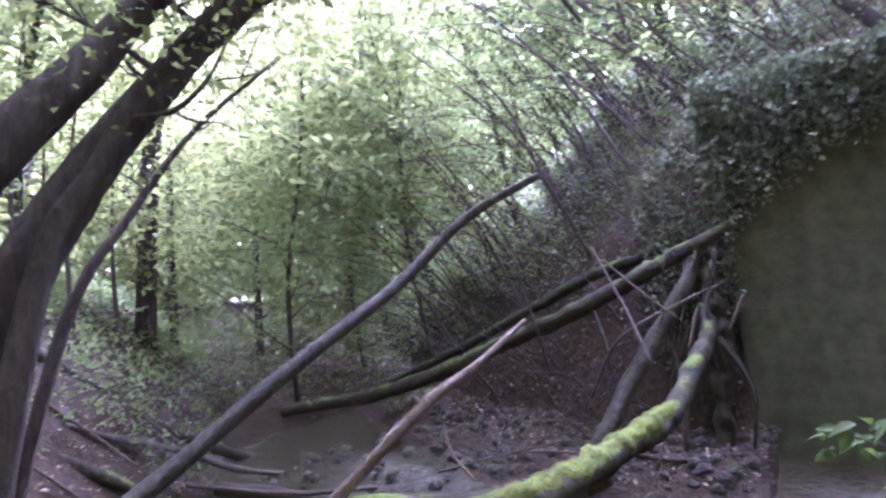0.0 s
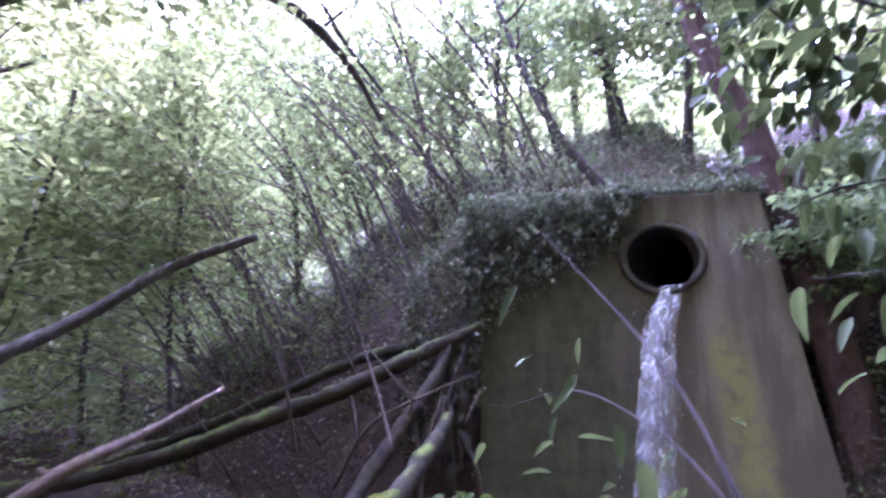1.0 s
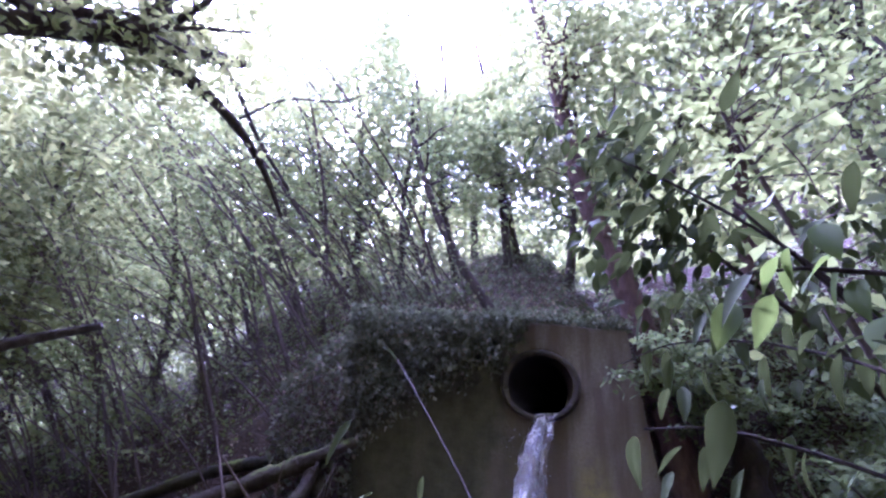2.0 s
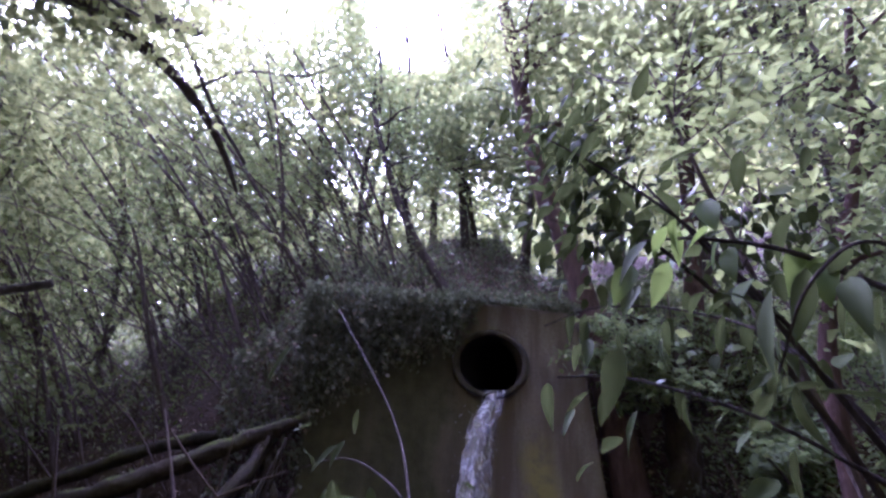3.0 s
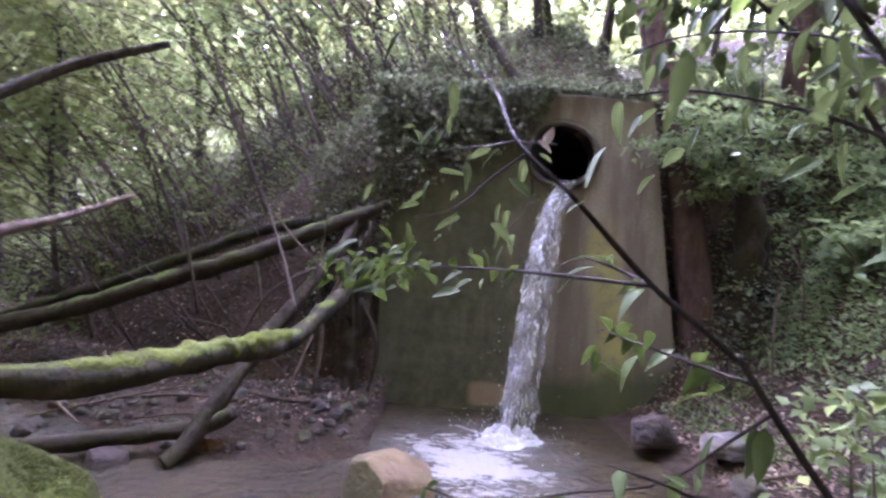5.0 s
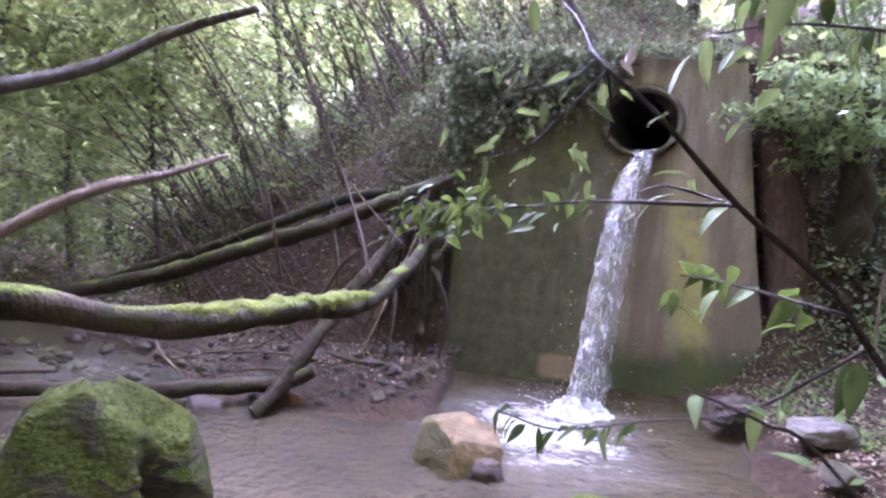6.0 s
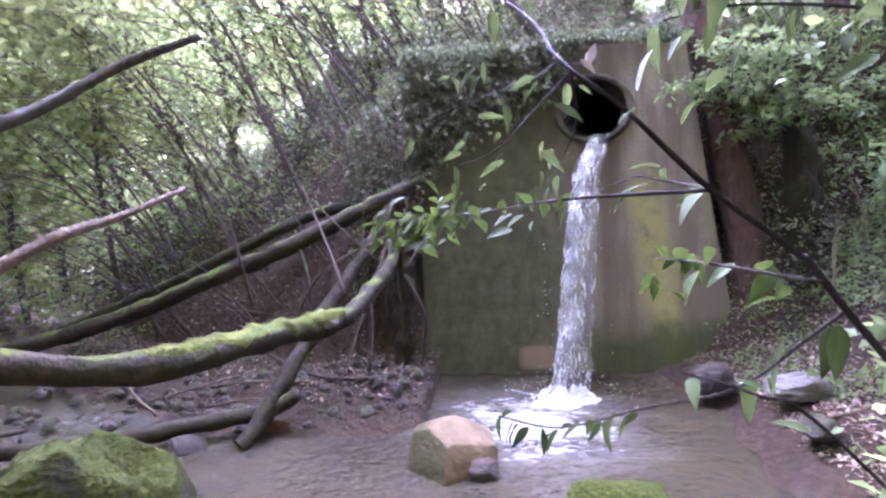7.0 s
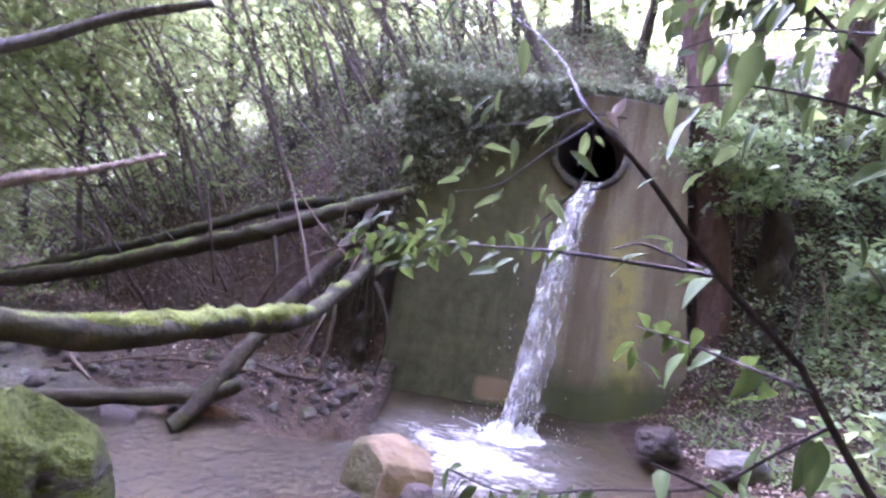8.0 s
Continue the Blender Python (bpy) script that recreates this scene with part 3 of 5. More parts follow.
def waterfall():
    top = Vector((1.80, -0.04, 2.315))
    fall = thing("waterfall", (FALL_FOOT[0], FALL_FOOT[1], POOL), "white water pouring from the pipe into the pool", "waterfall")
    foot = Vector((FALL_FOOT[0], FALL_FOOT[1], POOL - 0.02))
    run = Vector((foot.x - top.x, foot.y - top.y, 0))
    across = Vector((run.y, -run.x, 0)).normalized()
    rs = np.random.default_rng(4)

    def sheet(name, w0, w1, shift, lag, seed, bulge):
        rows, cols = 110, 15
        verts, faces = [], []
        for k in range(rows + 1):
            t = k / rows
            p = top + run * (t * (1 - lag)) + Vector((0, 0, (foot.z - top.z) * t * t * 0.93 + (foot.z - top.z) * 0.07 * t))
            w = w0 + (w1 - w0) * t + 0.03 * noise.noise(Vector((t * 9, seed, 0))) * (0.3 + t)
            for j in range(cols):
                a = math.pi * j / (cols - 1)
                u = -math.cos(a)
                q = p + across * (u * w + shift * (1 - 0.5 * t)) + run.normalized() * (math.sin(a) * bulge * (0.5 + t))
                k3 = noise.noise_vector(Vector((q.x * 9, q.y * 9, q.z * 3.5 + seed)))
                k4 = noise.noise_vector(Vector((q.x * 24, q.y * 24, q.z * 11 + seed)))
                q = q + k3 * 0.06 * min(1, t * 2.2) + k4 * 0.018 * min(1, t * 2)
                verts.append(q - foot - Vector((0, 0, 0.02)))
        for k in range(rows):
            for j in range(cols - 1):
                a = k * cols + j
                faces.append((a, a + 1, a + cols + 1, a + cols))
        piece(name, mesh_from(name, verts, faces, FALL), fall)

    sheet("water_sheet", 0.075, 0.09, 0.0, 0.0, 1.0, 0.05)
    sheet("water_sheet", 0.06, 0.14, 0.02, 0.12, 5.0, 0.06)
    sheet("water_sheet", 0.03, 0.09, -0.09, 0.34, 9.0, 0.03)
    drops_v, drops_f = [], []
    for k in range(420):
        if k < 200:
            t = rs.uniform(0.15, 1) ** 0.7
            c = run * t + Vector((0, 0, (foot.z - top.z) * t * t)) + (top - foot) + across * float(rs.normal(0, 0.11 + 0.06 * t)) + run.normalized() * float(rs.normal(0, 0.07))
        else:
            a, d = rs.uniform(0, 2 * math.pi), abs(rs.normal(0, 0.26))
            c = Vector((math.cos(a) * d * 1.3, math.sin(a) * d, abs(rs.normal(0, 0.13)) * math.exp(-d * 1.5)))
        r = rs.uniform(0.002, 0.006)
        o = len(drops_v)
        drops_v += [c + Vector(v) * r for v in ((1, 0, 0), (-1, 0, 0), (0, 1, 0), (0, -1, 0), (0, 0, 1.6), (0, 0, -1.6))]
        drops_f += [(o + a, o + b, o + e) for a, b, e in ((0, 2, 4), (2, 1, 4), (1, 3, 4), (3, 0, 4), (2, 0, 5), (1, 2, 5), (3, 1, 5), (0, 3, 5))]
    tagged(piece("spray", mesh_from("spray", drops_v, drops_f, SPRAY), fall), kind="stuff")
    # the heaped froth at the foot
    n = 44
    verts, faces = [], []
    for i in range(n):
        for j in range(n):
            x, y = -1 + 2 * i / (n - 1), -1 + 2 * j / (n - 1)
            d = math.hypot(x, y)
            k = noise.noise(Vector((x * 4, y * 4, 2))) + 0.6 * noise.noise(Vector((x * 11, y * 11, 5)))
            verts.append((x * 0.40, y * 0.30 - 0.08, -0.04 + 0.085 * max(0, 1 - d * d) ** 1.6 * (1 + 1.7 * k)))
    for i in range(n - 1):
        for j in range(n - 1):
            a = i * n + j
            faces.append((a, a + n, a + n + 1, a + 1))
    piece("froth", mesh_from("froth", verts, faces, SPRAY), fall)


def froth_material():
    m, n, l, p = material("froth")
    c = place(n)
    k = tex_noise(n, l, c, 26, 6, 0.7)
    l.new(ramp(n, l, k, [(0.3, (0.19, 0.18, 0.165)), (0.6, (0.37, 0.36, 0.34))]), p.inputs["Base Color"])
    p.inputs["Roughness"].default_value = 0.55
    bump(n, l, p, k, 0.8, 0.02)
    return m


SPRAY = froth_material()
waterfall()


# ---- boulders and stones ----
def boulder(at, size, mat, seed, label, category="boulder", turn=0.0, rough=0.35, detail=4, sink=0.0, group="", facets=FACETS, hard=0.8):
    ob = new("boulder" if max(size) > 0.18 else "stone", rock_mesh("boulder", size, mat, seed, rough, detail, 0.0, facets, hard))
    ob.location = (at[0], at[1], at[2] - sink)
    ob.rotation_euler = (0, 0, turn)
    return tagged(ob, label, category, group)


PEAKED = [(Vector(v).normalized(), r) for v, r in (((0.62, -0.25, 0.75), 0.56), ((-0.88, -0.25, 0.40), 0.60), ((0.1, 0.75, 0.6), 0.70), ((0.15, -0.92, 0.38), 0.62), ((0.95, 0.1, 0.2), 0.80), ((-0.3, -0.1, 1.0), 0.80))]
WEDGE = [(Vector(v).normalized(), r) for v, r in (((0.42, -0.16, 0.90), 0.46), ((0.60, -0.78, 0.16), 0.56), ((-0.80, -0.55, 0.22), 0.58), ((1.0, 0.1, 0.05), 0.74), ((0.0, 1.0, 0.2), 0.7), ((-0.30, 0.2, 1.0), 0.72), ((-1.0, 0.3, 0.1), 0.78))]
boulder((-1.06, -3.38, 0.20), (0.48, 0.42, 0.64), STONE_MOSS, 3, "large boulder thickly grown with bright green moss", turn=0.4, rough=0.8, detail=6, facets=PEAKED, hard=0.7)
boulder((-1.75, -3.35, 0.05), (0.55, 0.40, 0.28), STONE_MOSS, 8, "low mossy rock beside the stream", rough=0.4)
boulder((0.38, -1.99, -0.02), (0.36, 0.28, 0.32), STONE_TAN, 5, "wet tan wedge-shaped boulder standing in the pool", turn=0.05, rough=0.42, detail=5, facets=WEDGE, hard=0.78)
boulder((0.55, -2.13, -0.06), (0.13, 0.09, 0.08), STONE, 6, "flat brown stone lying against the pool boulder", detail=3)
boulder((1.28, -2.72, -0.02), (0.38, 0.26, 0.20), STONE_MOSS, 9, "olive mossy rock at the pool's edge", rough=0.4)
boulder((2.47, -0.95, 0.13), (0.21, 0.15, 0.13), STONE, 12, "dark brown rock at the pool's leafy edge", rough=0.5)
boulder((2.84, -1.45, 0.24), (0.23, 0.16, 0.10), STONE_PALE, 14, "pale grey rock lying on the leafy bank", rough=0.5)
boulder((2.62, -2.05, 0.18), (0.12, 0.10, 0.08), STONE_OLIVE, 15, "dull brown rock on the leafy bank")
boulder((-1.04, -1.46, -0.04), (0.10, 0.07, 0.06), STONE_ORANGE, 17, "orange-brown stone against the leaning log's foot", rough=0.5)
boulder((-1.58, -1.78, -0.06), (0.17, 0.12, 0.12), STONE, 18, "dark wet block under the outlet log", rough=0.3, facets=WEDGE)
boulder((3.1, -2.5, 0.42), (0.16, 0.14, 0.13), STONE_OLIVE, 16, "dark rock among the bank plants")


def scatter(count, x0, x1, y0, y1, test=None, seed=0):
    rs = np.random.default_rng(seed)
    x, y = rs.uniform(x0, x1, count), rs.uniform(y0, y1, count)
    z = ground_height(x, y)
    ok = np.ones(count, bool) if test is None else test(x, y, z)
    return np.stack([x, y, z], 1)[ok]


stone_kinds = [rock_mesh("stone", (1, 0.8, 0.6), (STONE, STONE_OLIVE, STONE, STONE_OLIVE)[k], 20 + k, 0.6, 2) for k in range(4)]
spots = scatter(1300, -4.6, 0.3, -2.9, 0.2, lambda x, y, z: (z > -0.06) & (z < 0.24), 31)[:270]
spots = np.concatenate([spots, scatter(60, -4.2, -1.7, -2.0, -0.5, None, 33) * [1, 1, 0] + [0, 0, -0.01]])
for k, (x, y, z) in enumerate(spots):
    s = 0.022 + 0.065 * rng.uniform() ** 2.0
    ob = new("stone", stone_kinds[k % 4 if k % 9 else 3])
    ob.matrix_world = pose(x, y, z + 0.2 * s, rng.uniform(-25, 25), rng.uniform(-25, 25), rng.uniform(0, 360)) @ Matrix.Diagonal((s, s, s, 1))
    tagged(ob, "wet brown stone on the gravel bar", "stone", "stones on the gravel bar")


# ---- fallen logs and poles ----
def gz(x, y):
    return float(ground_height(x, y))


def log(name, points, radii, mat, label, stubs=(), rough=0.34, sides=16, category="log", scale=6.0):
    base = Vector(points[0])
    ob = thing(name, base, label, category)
    local = [np.array(p) - np.array(base) for p in points]
    if max(radii) > 0.04:  # a log is never quite straight
        local = [p + 0.45 * max(radii) * np.array(noise.noise_vector(Vector(q) * 1.9)) for p, q in zip(curve(local, 2), curve(points, 2))]
    piece("trunk", tube_mesh("trunk", local, radii, mat, sides=sides, rough=rough, steps=8, scale=scale, seed=len(points)), ob)
    for pts, r in stubs:
        piece("branch_stub", tube_mesh("branch_stub", [np.array(p) - np.array(base) for p in pts], r, mat, sides=7, rough=0.15), ob)
    return ob


log("mossy_log", [(-1.24, -5.00, 1.36), (-0.70, -4.30, 1.23), (-0.47, -4.01, 1.16), (-0.31, -3.69, 1.11), (-0.24, -3.18, 1.07), (-0.20, -2.66, 1.01), (-0.18, -2.16, 1.02), (-0.16, -1.63, 1.08), (-0.11, -1.30, 1.19), (-0.11, -1.13, 1.25), (-0.18, -1.03, 1.36)],
    [0.055, 0.044, 0.044, 0.046, 0.048, 0.051, 0.053, 0.052, 0.047, 0.040, 0.018], BARK_TRUNK, "fallen trunk with bright moss bridging the pool's outlet",
    [([(-0.17, -1.75, 1.06), (-0.30, -1.80, 0.86), (-0.36, -1.9, 0.66)], [0.018, 0.012, 0.006]), ([(-0.11, -1.22, 1.20), (-0.12, -1.16, 1.36), (-0.10, -1.08, 1.46)], [0.02, 0.014, 0.006])])
moss_pad = bpy.data.objects["mossy_log"]
PAD = [(-0.47, -4.01, 1.180), (-0.38, -3.86, 1.160), (-0.30, -3.64, 1.130), (-0.26, -3.38, 1.110), (-0.23, -3.12, 1.080), (-0.21, -2.85, 1.050), (-0.20, -2.60, 1.030), (-0.19, -2.41, 1.030)]
piece("moss", tube_mesh("moss", [np.array(p) - np.array((-1.24, -5.00, 1.36)) for p in PAD], [0.010, 0.032, 0.041, 0.044, 0.048, 0.051, 0.044, 0.012], MOSS, sides=18, rough=0.5, steps=10, scale=15, seed=3), moss_pad, "bright yellow-green moss cushion")
log("leaning_log", [(-0.27, -0.13, 1.81), (-0.36, -0.39, 1.45), (-0.73, -0.94, 0.81), (-1.09, -1.60, 0.08), (-1.19, -1.75, -0.06)], [0.055, 0.065, 0.07, 0.066, 0.055], BARK_DARK, "dark wet log leaning from the bank into the stream")
log("fallen_log", [(-0.84, -1.50, 0.22), (-1.06, -1.51, 0.12), (-1.52, -1.61, 0.05), (-2.21, -1.87, 0.02), (-3.00, -2.17, 0.06), (-3.90, -2.57, 0.18)], [0.045, 0.058, 0.06, 0.06, 0.062, 0.06], BARK_DARK, "dark log lying across the stream's outlet")
log("fallen_log", [(0.04, -0.16, 1.95), (-0.41, -0.24, 1.72), (-1.08, -0.30, 1.39), (-2.01, -0.20, 1.04), (-3.11, -0.07, 0.66), (-4.56, -0.01, 0.26), (-5.80, -0.27, 0.10)], [0.05, 0.07, 0.08, 0.085, 0.09, 0.085, 0.08], BARK_LOG, "long dark log propped along the earth bank",
    [([(-1.2, -0.29, 1.34), (-1.05, -0.5, 1.03), (-1.0, -0.58, 0.78)], [0.025, 0.018, 0.01])])
log("fallen_log", [(-0.10, 0.25, 1.95), (-0.5, 0.22, 1.80), (-1.07, 0.24, 1.66), (-2.00, 0.30, 1.30), (-2.85, 0.30, 0.93), (-4.2, 0.25, 0.4)], [0.045, 0.055, 0.06, 0.062, 0.06, 0.05], BARK_MOSS, "mossy log lying on the bank behind the long log")
log("fallen_log", [(-5.44, -4.24, 2.19), (-5.36, -3.28, 1.49), (-5.42, -2.74, 0.97), (-5.37, -2.14, 0.44), (-5.11, -1.25, -0.17), (-4.78, -0.51, -0.37)], [0.05, 0.06, 0.065, 0.065, 0.06, 0.05], BARK_LOG, "greenish log lying down the western bank")
log("fallen_log", [(-4.52, -4.26, 1.35), (-4.38, -3.75, 0.94), (-4.25, -3.50, 0.72), (-4.05, -3.22, 0.45), (-3.72, -2.60, -0.17)], [0.05, 0.055, 0.055, 0.045], BARK_LOG, "broken log at the foot of the western bank")
log("fallen_log", [(-4.60, -3.37, 0.93), (-4.59, -2.97, 0.69), (-4.58, -2.42, 0.39), (-4.43, -1.94, 0.06), (-4.07, -1.10, -0.29)], [0.03, 0.035, 0.033, 0.02], BARK_GREY, "pale dead branch on the western bank", sides=8)
log("bare_pole", [(-0.14, -3.95, 2.02), (-0.34, -3.99, 1.94), (-0.46, -4.15, 1.79), (-0.54, -4.42, 1.65), (-0.62, -4.63, 1.52), (-0.77, -5.11, 1.23), (-1.18, -6.34, 0.25)], [0.009, 0.013, 0.0155, 0.017, 0.018, 0.020, 0.024], BARK_POLE, "bare grey pole leaning up over the stream", rough=0.1, sides=10, category="branch", scale=14)
log("bare_pole", [(-0.30, -3.79, 1.64), (-0.35, -4.00, 1.56), (-0.40, -4.19, 1.50), (-0.49, -4.38, 1.37), (-0.72, -4.58, 1.13), (-1.12, -5.09, 0.55), (-1.36, -5.35, 0.17)], [0.007, 0.011, 0.0145, 0.014, 0.015, 0.017, 0.02], BARK_PALE, "broken brown branch leaning up beside the pole", rough=0.15, sides=10, category="branch", scale=14,
    stubs=[([(-0.40, -4.19, 1.50), (-0.415, -4.2, 1.525)], [0.011, 0.006])])
for pts, r in (
    ([(-0.55, -1.1, 0.95), (-0.75, -0.85, 1.35), (-1.1, -0.4, 1.9)], [0.018, 0.014, 0.008]),
    ([(-0.28, -1.05, 1.05), (-0.20, -0.95, 1.35)], [0.014, 0.012]),
    ([(-0.02, -0.9, 1.15), (0.1, -0.85, 1.40)], [0.010, 0.012]),
    ([(-0.55, -1.35, 0.25), (-0.38, -1.15, 0.78)], [0.008, 0.012]),
    ([(-0.9, -0.9, 0.14), (-1.5, -0.95, 0.16), (-2.0, -1.1, 0.14)], [0.012, 0.012, 0.008]),
    ([(-1.9, -1.6, 0.12), (-2.3, -1.3, 0.20), (-2.7, -0.8, 0.3)], [0.012, 0.014, 0.01]),
    ([(-2.4, -2.2, 0.25), (-2.9, -2.6, 0.3), (-3.4, -3.1, 0.5)], [0.018, 0.02, 0.015]),
    ([(-0.2, -0.75, 0.14), (-0.7, -0.85, 0.15), (-1.2, -0.7, 0.2)], [0.015, 0.02, 0.012]),
    ([(-0.75, -0.62, 0.55), (-0.5, -0.7, 1.25), (-0.42, -0.75, 1.75)], [0.010, 0.012, 0.006]),
    ([(-1.25, -0.45, 0.5), (-0.9, -0.62, 1.05), (-0.35, -0.70, 1.35), (0.0, -0.7, 1.5)], [0.014, 0.016, 0.012, 0.006]),
    ([(-0.9, -0.75, 1.75), (-0.6, -0.8, 1.45), (-0.3, -0.85, 1.2)], [0.008, 0.010, 0.006]),
    ([(-1.7, -0.3, 0.75), (-1.75, -0.42, 1.25), (-1.9, -0.4, 1.8)], [0.016, 0.014, 0.008]),
    ([(-0.45, -0.72, 0.18), (-0.42, -0.65, 0.7), (-0.55, -0.5, 1.2)], [0.018, 0.02, 0.012]),
    ([(-1.6, -1.45, 0.12), (-1.25, -1.35, 0.15), (-0.95, -1.42, 0.13)], [0.008, 0.009, 0.006]),
    ([(-2.3, -1.55, 0.12), (-1.8, -1.2, 0.2), (-1.4, -0.95, 0.25)], [0.010, 0.010, 0.005]),
    ([(-4.9, -3.9, gz(-4.9, -3.9) + 0.05), (-4.6, -3.3, gz(-4.6, -3.3) + 0.05), (-4.2, -2.6, gz(-4.2, -2.6) + 0.08)], [0.014, 0.018, 0.01]),
    ([(-5.6, -3.6, gz(-5.6, -3.6) + 0.04), (-5.3, -2.7, gz(-5.3, -2.7) + 0.05), (-5.0, -2.1, gz(-5.0, -2.1) + 0.05)], [0.02, 0.02, 0.012]),
    ([(-4.1, -4.2, gz(-4.1, -4.2) + 0.04), (-3.9, -3.9, gz(-3.9, -3.9) + 0.10), (-3.6, -3.4, gz(-3.6, -3.4) + 0.06)], [0.010, 0.012, 0.006]),
    ([(-6.0, -3.0, gz(-6.0, -3.0)), (-5.9, -2.9, gz(-6.0, -3.0) + 0.6), (-5.7, -2.8, gz(-6.0, -3.0) + 1.2)], [0.012, 0.010, 0.004]),
):
    log("fallen_branch", pts, r, BARK_PALE if r[0] < 0.015 else BARK_THIN, "dead branch fallen against the earth bank", rough=0.15, sides=7, category="branch", scale=14)


# small sticks and roots lying about on the earth bank
rs = np.random.default_rng(640)
for k in range(46):
    x, y = rs.uniform(-3.8, -0.25), rs.uniform(-0.75, 0.25)
    z, a, n_len, up = gz(x, y), rs.uniform(0, 2 * math.pi), rs.uniform(0.25, 0.75), rs.uniform(-0.1, 0.7)
    d = np.array([math.cos(a), 0.5 * math.sin(a) - 0.2, up]) * n_len
    p = np.array([x, y, z])
    pts = [p - [0, 0, 0.02], p + d * 0.5 + rs.normal(0, 0.03, 3) + [0, 0, 0.03], p + d]
    log("stick", pts, [rs.uniform(0.005, 0.012), 0.006, 0.003], (BARK_PALE, BARK_GREY, BARK_THIN)[k % 3], "thin dead stick caught on the earth bank", rough=0.1, sides=5, category="stick", scale=14)


# ---- trees ----
def limb_points(start, way, length, bend, rs, n=4):
    p, out = np.array(start, float), [np.array(start, float)]
    w = np.array(way, float)
    for _ in range(n):
        w = w + rs.normal(0, bend, 3) + np.array([0, 0, 0.06])
        w = w / np.linalg.norm(w)
        p = p + w * length / n
        out.append(p.copy())
    return out


def tree(name, spine, r0, r1, leaves, leaf, mat, bark, label, seed, limbs=8, reach=1.6, first=0.35, spread=0.32, category="tree", group="", clump=24):
    """A trunk along the spine, limbs with twigs, and a loose crown of leaves on them."""
    rs = np.random.default_rng(seed)
    base = np.array(spine[0], float)
    ob = thing(name, base, label, category, group)
    line = [np.array(p, float) - base for p in spine]
    piece("trunk", tube_mesh("trunk", line, [r0, 0.5 * (r0 + r1), r1], bark, sides=10 if r0 > 0.05 else 6, rough=0.14, steps=5, seed=seed), ob)
    path = curve(line, 8)
    seats = []
    for k in range(limbs):
        f = first + (1 - first) * (k + rs.uniform(0, 0.8)) / limbs
        p = path[min(int(f * (len(path) - 1)), len(path) - 1)]
        a = rs.uniform(0, 2 * math.pi)
        way = np.array([math.cos(a), math.sin(a), rs.uniform(0.1, 0.9)])
        size = reach * rs.uniform(0.6, 1.15) * (1.15 - 0.5 * f)
        pts = limb_points(p, way / np.linalg.norm(way), size, 0.22, rs)
        rr = max(r1 * 0.8, 0.35 * (r0 + (r1 - r0) * f))
        twigs = []
        for j in range(2 if r0 > 0.07 else 3):
            q = pts[1 + j % 4]
            b = rs.uniform(0, 2 * math.pi)
            tw = limb_points(q, np.array([math.cos(b), math.sin(b), rs.uniform(-0.1, 0.8)]), size * 0.45, 0.25, rs, 3)
            twigs.append(tube_mesh("twig", tw, [rr * 0.35, 0.003], bark, sides=4, steps=2))
            seats += tw[1:]
        seats += pts[2:]
        arm = piece("limb", tube_mesh("limb", pts, [rr, rr * 0.5, 0.004], bark, sides=6, steps=3), ob)
        for tw in twigs:
            piece("twig", tw, arm)
    if leaves:
        seats = np.array(seats)
        pick = seats[rs.integers(0, len(seats), max(1, leaves // clump))]
        mid = pick + rs.normal(0, spread, pick.shape)
        at = np.repeat(mid, clump, 0) + rs.normal(0, 0.10 + 0.26 * spread, (len(mid) * clump, 3)) * [1, 1, 0.6]
        at = at[~in_gap(at + base)]
        piece("crown", leaf_mesh("crown", at, leaf, mat, rs, wide=0.56), ob)
    return ob


def in_gap(p):
    """The opening in the canopy above the headwall, where the bright sky shows."""
    q, way = p - np.array([0.6, 1.2, 8.0]), np.array([0.0, 0.70, 0.714])
    along = q @ way
    return (np.linalg.norm(q - along[:, None] * way, axis=1) < 0.78 + 0.08 * along) & (along > -5)


# three curved stems on the western bank
tree("curved_tree", [(-2.86, -4.87, gz(-2.86, -4.87) - 0.1), (-2.77, -4.40, 1.46), (-2.73, -4.22, 1.94), (-2.65, -3.93, 2.47), (-2.54, -3.57, 3.00), (-2.36, -3.13, 3.57), (-1.93, -2.35, 4.33), (-1.29, -1.33, 5.06)], 0.17, 0.06, 5500, 0.08, LEAF_FAR, BARK, "dark tree with a trunk curving over the stream", 101, limbs=9, reach=1.9, first=0.76, spread=0.4)
tree("curved_tree", [(-2.61, -5.26, gz(-2.61, -5.26) - 0.1), (-2.55, -4.78, 1.84), (-2.49, -4.23, 2.67), (-2.47, -3.93, 3.04), (-2.40, -3.56, 3.57), (-2.13, -2.85, 4.43), (-1.72, -1.92, 5.44)], 0.15, 0.05, 5500, 0.08, LEAF_FAR, BARK, "dark tree curving beside its neighbour", 102, limbs=9, reach=1.9, first=0.78, spread=0.4)
tree("curved_tree", [(-2.56, -4.61, gz(-2.56, -4.61) - 0.1), (-2.51, -4.21, 1.92), (-2.52, -3.90, 2.53), (-2.46, -3.64, 3.02), (-2.18, -3.07, 3.83)], 0.07, 0.03, 900, 0.07, LEAF_FAR, BARK, "slim dark tree among the curved stems", 103, limbs=5, reach=1.1, first=0.65)
tree("curved_tree", [(-2.91, -4.47, gz(-2.91, -4.47) - 0.1), (-2.95, -3.95, 1.71), (-3.03, -3.50, 2.39), (-3.04, -2.98, 3.05), (-2.77, -2.38, 3.66)], 0.04, 0.012, 700, 0.07, LEAF_FAR, BARK_THIN, "thin brown stem leaning over the stream", 104, limbs=5, reach=0.9, first=0.5)

